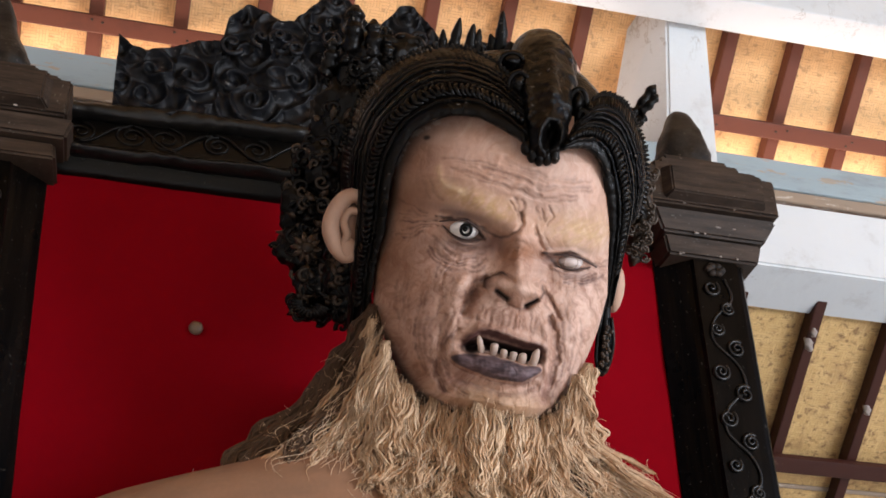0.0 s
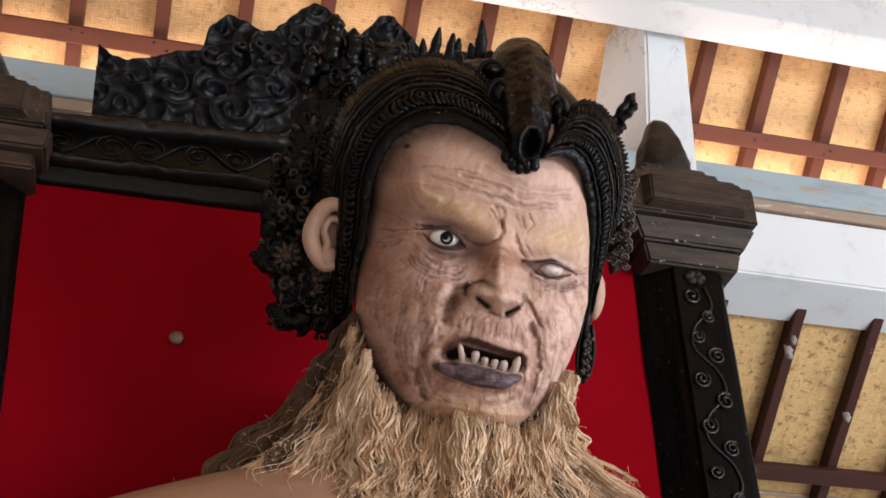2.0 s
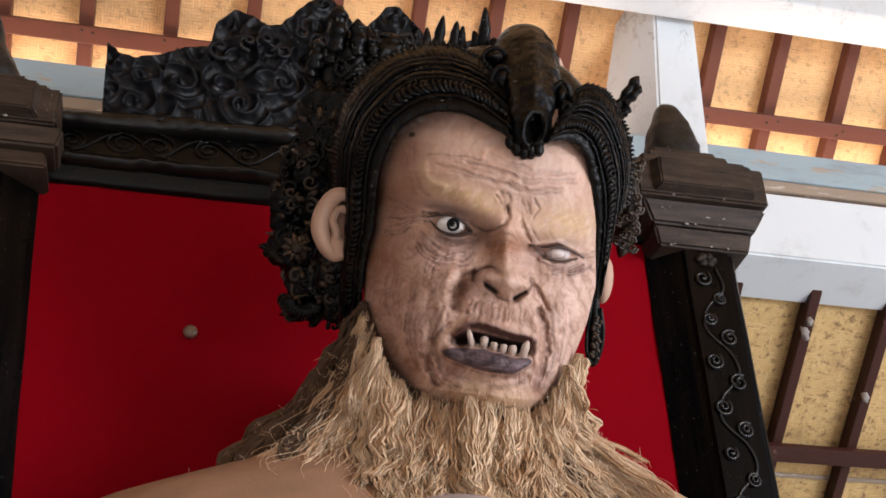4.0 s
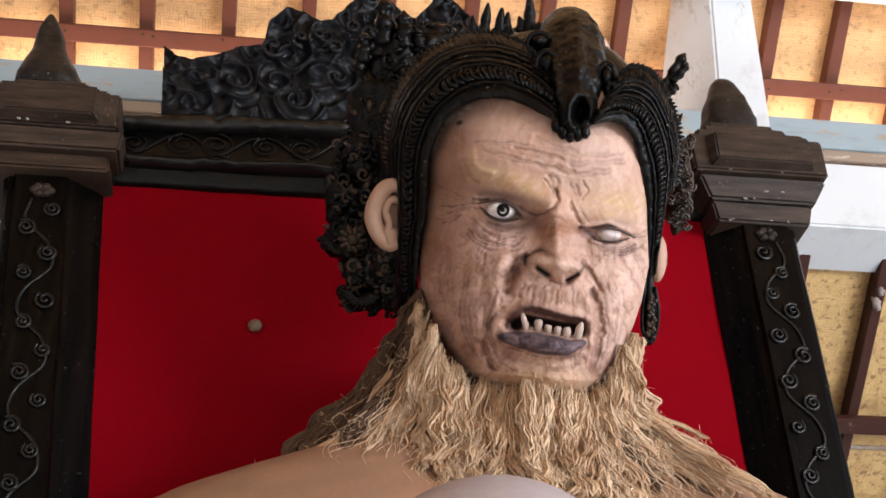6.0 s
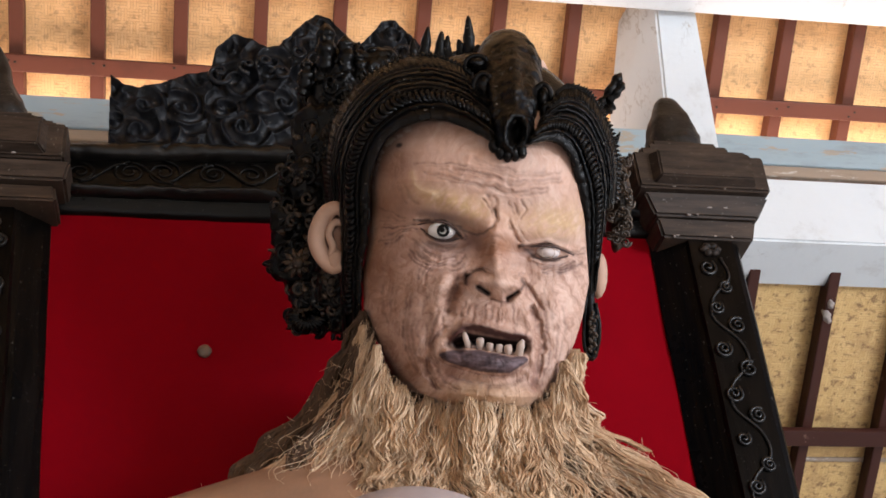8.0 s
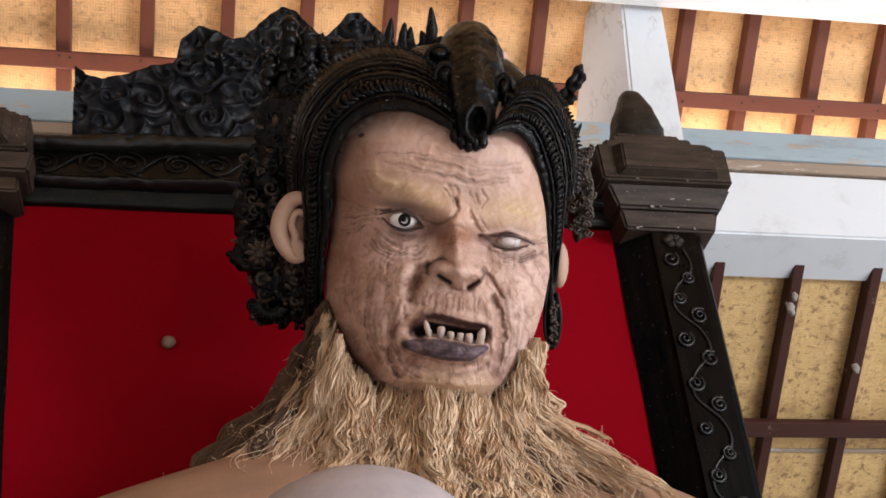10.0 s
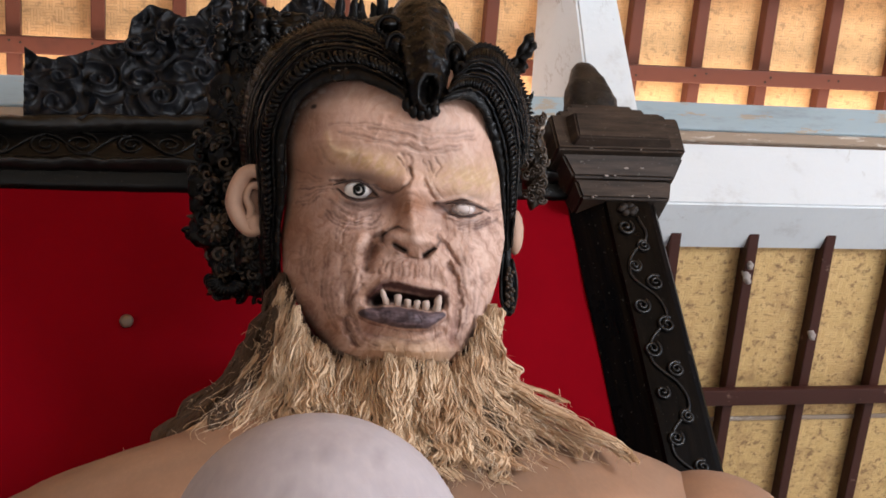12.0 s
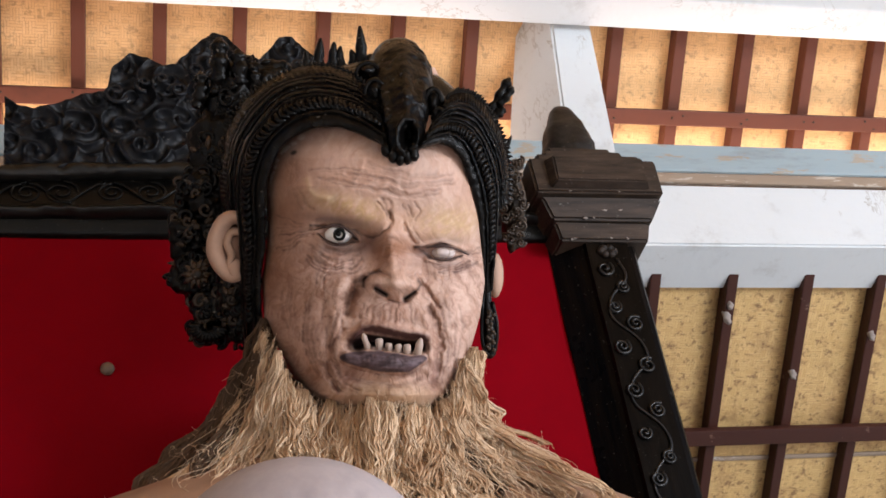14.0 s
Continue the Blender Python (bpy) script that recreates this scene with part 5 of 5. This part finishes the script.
# spikes, stubs and carved knobs along the crown
for x0, y0, x1, y1, w, r in ((640, 122, 637, 47, -.30, 12), (625, 118, 621, 88, -.30, 9), (606, 124, 603, 82, -.31, 10), (590, 124, 592, 75, -.31, 11), (562, 126, 568, 68, -.32, 11), (546, 126, 542, 90, -.32, 9), (895, 268, 906, 240, -.25, 5), (664, 130, 655, 96, -.27, 14)):
    pts = HS([(x0, y0, w), ((x0 + x1) / 2 + random.uniform(-3, 3), (y0 + y1) / 2, w), (x1, y1, w)], 12)
    part("spike", shell(pts, [r * UNIT * q * random.uniform(0.88, 1.12) for q in (1.1, 1.1, 1.15, 1.05, 1.0, 1.0, .95, .85, .75, .6, .45, .2)], 9), M_HEADDRESS, headdress, smooth=True)
for x0, y0, x1, y1, w, r in ((858, 212, 903, 138, -.220, 11), (872, 196, 909, 155, -.215, 9), (866, 212, 892, 192, -.215, 10), (384, 170, 388, 68, -.30, 20), (424, 170, 421, 88, -.295, 17), (350, 190, 356, 130, -.30, 15), (452, 160, 446, 120, -.30, 13)):
    pts = HS([(x0, y0, w), (x0 * 0.55 + x1 * 0.45 + 3, y0 * 0.55 + y1 * 0.45, w + 0.006), (x1, y1, w)], 22)
    b = shell(pts, [r * UNIT * (0.95 + 0.16 * math.sin(i * 1.1)) * min(1.0, 0.35 + (21 - i) * 0.22) for i in range(22)], 14)
    for q in b.verts:
        q.co += Vector(HF) * 0.004 * noise.noise(q.co * 70) + Vector(HU) * 0.003 * noise.noise(q.co * 90)
    part("knob", b, M_HEADDRESS, headdress, smooth=True)

# carved hair and ornament masses beside and behind the ears
MASS = [(418, 190, -.285, 58, 80), (470, 150, -.30, 66, 44), (392, 270, -.26, 62, 76), (368, 345, -.25, 58, 58), (350, 420, -.25, 52, 60), (346, 488, -.245, 46, 48), (372, 545, -.24, 38, 38), (372, 588, -.235, 38, 20), (430, 560, -.20, 30, 56), (408, 528, -.20, 26, 44)]
for i, (cx, cy, w, rx, ry) in enumerate(MASS):
    mass = part("hair_mass", lumpy(H(cx, cy, w - 0.03), (rx * UNIT * 1.08, ry * UNIT * 1.08, 0.036), 0.28, 38, i * 3.1, 64, 44), M_HEADDRESS, headdress, smooth=True)
    for k in range(34):
        a, q = random.uniform(0, 6.28), 1.03 * random.random() ** 0.5
        x, y = cx + rx * q * math.cos(a), cy + ry * q * math.sin(a)
        base = w + 0.009 - 0.040 * q * q
        if k % 3 == 0:
            # pointed leaf
            an, size = random.uniform(0, 6.28), random.uniform(9, 15)
            pts = [(x + d * size * math.cos(an), y + d * size * math.sin(an), base + 0.006 * (1 - d * d)) for d in (-1, -0.5, 0, 0.5, 1)]
            part("leaf_carving", shell(HS(pts, 9), [0.0012, 0.003, 0.0046, 0.0054, 0.0054, 0.0046, 0.0034, 0.002, 0.0006], 7), M_GOLD if i > 1 and k % 2 else M_HEADDRESS, mass, smooth=True)
        else:
            spiral(x, y, base, random.uniform(8, 15), random.choice((-1, 1)), random.uniform(1.0, 1.4), random.uniform(0.0036, 0.0052), mass, M_GOLD if i > 1 and k % 4 == 1 else M_HEADDRESS, rise=0.008)
for k in range(10):
    a = k * math.pi / 5
    pts = [H(348 + d * math.cos(a), 486 + d * math.sin(a), -.195 - 0.0004 * (d - 14)) for d in (9, 14, 20, 27)]
    part("petal", shell(pts, [0.003, 0.0046, 0.004, 0.001], 7), M_GOLD, headdress, smooth=True)
part("rosette", ball(H(350, 486, -.190), (0.010, 0.010, 0.008), None, 14, 10, TURN), M_GOLD, headdress, smooth=True)
for k in range(13):
    a = math.pi * (0.1 + 0.9 * k / 12)
    pts = [H(370 + d * math.cos(a), 578 + d * 0.75 * math.sin(a), -.21) for d in (10, 22, 32, 40)]
    part("petal", shell(pts, [0.003, 0.005, 0.0045, 0.001], 7), M_HEADDRESS, headdress, smooth=True)
mass = part("hair_mass", lumpy(H(908, 370, -0.26), (0.020, 0.075, 0.04), 0.2, 40, 5.0), M_GOLD, headdress, "worn brown carved hair", True)
for k in range(34):
    spiral(906 + random.uniform(-14, 22) - 0.06 * k, 285 + k * 4.4, -0.225, random.uniform(6, 10), random.choice((-1, 1)), 1.4, 0.0028, mass, M_GOLD)
# lappet that hangs beside the jaw
b = bmesh.new()
shell(HS([(862, 492, -.122), (862, 530, -.120), (866, 575, -.115), (868, 610, -.112), (867, 636, -.112)], 26), [UNIT * q for q in np.interp(range(26), [0, 6, 14, 20, 23, 25], [9, 9, 14, 14, 11, 4])], 14, b)
lap = part("lappet", b, M_HEADDRESS, headdress, "leaf-shaped beaded lappet", True)
for k in range(22):
    part("bead", ball(H(868 + random.uniform(-7, 8), 552 + 3.3 * k, -.099), (0.0032, 0.0032, 0.003), None, 8, 6, TURN), M_GOLD, lap, smooth=True)
loop = HS([(856, 520, -.112), (853, 570, -.104), (855, 610, -.102), (866, 630, -.102), (878, 612, -.104), (880, 575, -.106), (872, 535, -.112)], 30)
part("cord", shell(loop, 0.0028, 6), M_HEADDRESS, lap, smooth=True)

# ---- beard of raw fibre ----
beard = thing("beard", (0, 0, 0), "long matted beard of raw tan hemp fibre", "beard")
ROOT = [(470, 574, -.115), (477, 606, -.10), (502, 662, -.07), (542, 706, -.032), (598, 718, .002), (654, 712, .022), (700, 714, .028), (744, 718, .020), (788, 708, -.012), (820, 656, -.06), (842, 604, -.095)]
MIDS = [(416, 690, -.13), (446, 730, -.06), (486, 775, .015), (535, 800, .055), (600, 810, .075), (650, 812, .085), (700, 815, .09), (755, 812, .08), (806, 795, .045), (836, 750, -.02), (848, 725, -.08)]
ENDS = [(205, 930, .10), (330, 920, .12), (450, 930, .14), (530, 935, .155), (610, 945, .165), (680, 955, .17), (740, 960, .165), (810, 955, .15), (900, 930, .11), (1020, 900, .06), (1120, 905, .05)]
TRAIL = [(312, 812, -.045), (385, 830, .03)] + [None] * 7 + [(905, 815, .0), (930, 800, -.045)]
ends = []
for m, e, tr in zip(MIDS, ENDS, TRAIL):
    ends.append(tr or tuple((m[i] + e[i]) / 2 for i in range(3)))


def along(row, q):
    f = q * (len(row) - 1)
    k = min(int(f), len(row) - 2)
    f -= k
    return np.array(row[k]) * (1 - f) + np.array(row[k + 1]) * f


rng = random.Random(11)


def face_w(x, y):
    l, r = face_outline(y)
    t = min(0.80 if y > 630 else 0.95, abs(x - 692) / (692 - l if x < 692 else r - 692))
    w = face_front(y) - (0.125 if x < 692 else 0.095) * (1 - (1 - t ** 2.3) ** 0.5)
    return w + 0.010 * bell((x - 700) / 60) * bell((y - 705) / 30)



def lock(q, depth, r, seed, wave, spread, shift=None):
    a, m, t, e = (along(row, q) for row in (ROOT, MIDS, ends, ENDS))
    a = np.array((a[0], a[1], face_w(a[0], a[1]) - 0.003)) + np.array((rng.uniform(-5, 5), rng.uniform(-16, 12) + (14 if q > 0.94 else 0), -depth * 0.5))
    cut = rng.uniform(0.86 if q < 0.15 else 0.72, 1.0)
    off = np.array((rng.uniform(-spread, spread), rng.uniform(-12, 12), -depth * 0.7))
    if shift is not None:
        off = off * 0.25 + shift
    base = spline([a, m + off, t + off * 1.2, e + off * 1.5], 60)
    base = base[:max(18, int(60 * cut))]
    pts = []
    n = len(base)
    fray = rng.uniform(-34, 26) * max(0.0, abs(q - 0.5) - 0.30) / 0.2
    for i, p in enumerate(base):
        f = i / 59
        wob = wave * (0.35 + f) * (1.0 + 0.9 * max(0.0, abs(q - 0.5) - 0.36) / 0.14)
        dx = wob * (noise.noise((f * 7.0, seed, 0.3)) * 1.6 + 0.55 * math.sin(f * (15 + seed % 9) + seed))
        dx += (0.4 + 0.9 * f) * math.sin(f * 66 + seed * 3.1 + 4 * noise.noise((f * 5, seed, 1.1)))
        dy = wob * 0.4 * noise.noise((f * 6.0, seed, 8.3))
        dw = 0.011 * noise.noise((f * 9.0, seed, 4.1)) * (0.3 + f) + 0.004 * math.sin(f * 31 + seed * 1.7)
        pts.append(H(p[0] + dx, p[1] + dy + fray * f * f, p[2] + dw))
    rad = [r * (0.55 + 0.75 * min(1, i / 6)) * (1 + 0.35 * noise.noise((i * 0.25, seed, 2.0))) * (1 if i < n - 8 else (n - i) / 8) for i in range(n)]
    return pts, [max(0.0004, x) for x in rad]


def twist(pts, rad, n):
    """A lock: n strands that wind round one another and part a little."""
    b = bmesh.new()
    tie = None
    for s in range(n):
        ph, sp, wide = rng.uniform(0, 6.3), rng.uniform(0.9, 3.2) * rng.choice((-1, 1)), rng.uniform(0.35, 1.15)
        thin, kink = rng.uniform(0.08, 0.28), rng.uniform(0, 90)
        line = []
        for i, (p, r) in enumerate(zip(pts, rad)):
            a = ph + sp * i / 14
            fray = 1 + 0.9 * max(0, i - len(pts) * 0.6) / len(pts)
            line.append(Vector(p) + (Vector(HR) * math.cos(a) + Vector(HF) * math.sin(a) * 0.7) * r * wide * fray + Vector(HR) * 0.0036 * noise.noise((i * 0.42, kink, 0.7)) + Vector(HF) * 0.002 * noise.noise((i * 0.36, kink, 4.7)))
        first = len(b.verts)
        tie = tie or b.verts.new(Vector(pts[0]))
        first = len(b.verts)
        shell(line, [max(0.0005, r * thin) for r in rad], 3, b, 1.0, False)
        b.verts.ensure_lookup_table()
        for k in range(3):
            b.faces.new((b.verts[first + k], b.verts[first + (k + 1) % 3], tie))
        b.verts.ensure_lookup_table()
    return b


def gather(name, count, sides, size, wave, spread, deep, shallow, label, mat=M_FIBRE):
    b = bmesh.new()
    for k in range(count):
        q = rng.uniform(0.05, 1.0) if size[1] < 0.003 else rng.uniform(0.08, 0.88)
        pts, rad = lock(q, rng.uniform(shallow, deep), rng.uniform(*size), rng.uniform(0, 900), wave, spread)
        shell(pts, rad, sides, b, rng.uniform(0.55, 1.0))
    ob = part(name, b, mat, beard, label, True)
    ob["kind"] = "stuff"


spots, ends_of = [], []
for c in range(62):
    back = c >= 30
    q0 = (c // 2 * 2 + 1 + (-0.55 if c % 2 else 0.55) + rng.uniform(-0.25, 0.25)) / 30 if not back else (c - 30 + rng.uniform(-0.2, 0.2)) / 26 if c < 57 else rng.choice((0.0, 0.03, 0.97, 1.0))
    q0 = min(1.0, max(0.0, q0))
    d0 = rng.uniform(0.020, 0.042) if back else rng.uniform(-0.018, 0.008)
    shift = np.array((rng.uniform(-9, 9), rng.uniform(-10, 10), -0.7 * d0))
    axis, rad = lock(q0, d0, rng.uniform(0.0052, 0.0070), rng.uniform(0, 900), 9, 9, shift)
    # back and far-left locks take the fibre that has shade in its colour
    wind, tone, ply = rng.uniform(0.5, 1.4) * rng.choice((-1, 1)), M_FIBRE_SHADED if q0 < 0.86 and (back and c % 4 or q0 < 0.10 and c % 2) else M_FIBRE, rng.randint(4, 6)
    for k in range(ply):
        ph, near = 2 * math.pi * k / ply + rng.uniform(-.5, .5), rng.uniform(0.7, 1.25)
        pts = []
        for i, p in enumerate(axis):
            a = ph + wind * i / 9 + 0.8 * noise.noise((i * 0.12, c * 3.7, k * 1.9))
            r = 0.0060 * near * min(1.0, 0.35 + i / 16) * (1 + 0.55 * noise.noise((i * 0.16, c * 2.3, 0.4))) * (1 + 0.6 * max(0, i - 38) / 22)
            pts.append(Vector(p) + (Vector(HR) * math.cos(a) + Vector(HF) * 0.8 * math.sin(a)) * r)
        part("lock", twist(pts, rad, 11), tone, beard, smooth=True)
        spots += pts[3::4]
        ends_of += pts[14::3] if q0 < 0.12 or q0 > 0.86 else []
gather("matted_fibre", 200, 6, (0.0032, 0.0060), 9, 18, 0.10, 0.045, "thick twisted locks of fibre beneath", M_FIBRE_SHADED)
gather("loose_fibre", 90, 4, (0.0007, 0.0013), 13, 13, 0.02, -0.006, "loose wavy strands of fibre")
gather("stray_fibre", 350, 3, (0.00025, 0.0005), 15, 17, 0.0, -0.006, "thin stray fibres")
b = bmesh.new()
for k in range(1700):
    p = Vector(rng.choice(spots if k % 2 else ends_of)) + Vector(HF) * rng.uniform(0.002, 0.010)
    d = (Vector(HU) * rng.gauss(-0.6, 0.7) + Vector(HR) * rng.gauss(0, 0.7) + Vector(HF) * rng.gauss(0.2, 0.3)).normalized()
    side = d.cross(Vector(HF)).normalized()
    size, bend = rng.uniform(0.006, 0.017), rng.uniform(-1.4, 1.4)
    shell([p + d * size * f + side * size * bend * f * f + side * 0.0015 * math.sin(f * 9 + k) for f in (0, 0.2, 0.4, 0.6, 0.8, 1.0)], [0.0005, 0.0005, 0.00045, 0.0004, 0.0003, 0.0002], 3, b)
part("frizz", b, M_FIBRE, beard, "frizzy short fibres that stand off the locks", True)["kind"] = "stuff"
# core of the beard, its colour darkened as shade behind the locks
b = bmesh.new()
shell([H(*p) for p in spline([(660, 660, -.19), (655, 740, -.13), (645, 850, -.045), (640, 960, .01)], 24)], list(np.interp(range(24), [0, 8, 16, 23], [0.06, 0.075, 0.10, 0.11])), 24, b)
part("under_beard", b, M_FIBRE_SHADED, beard, "dense matted fibre beneath", True)
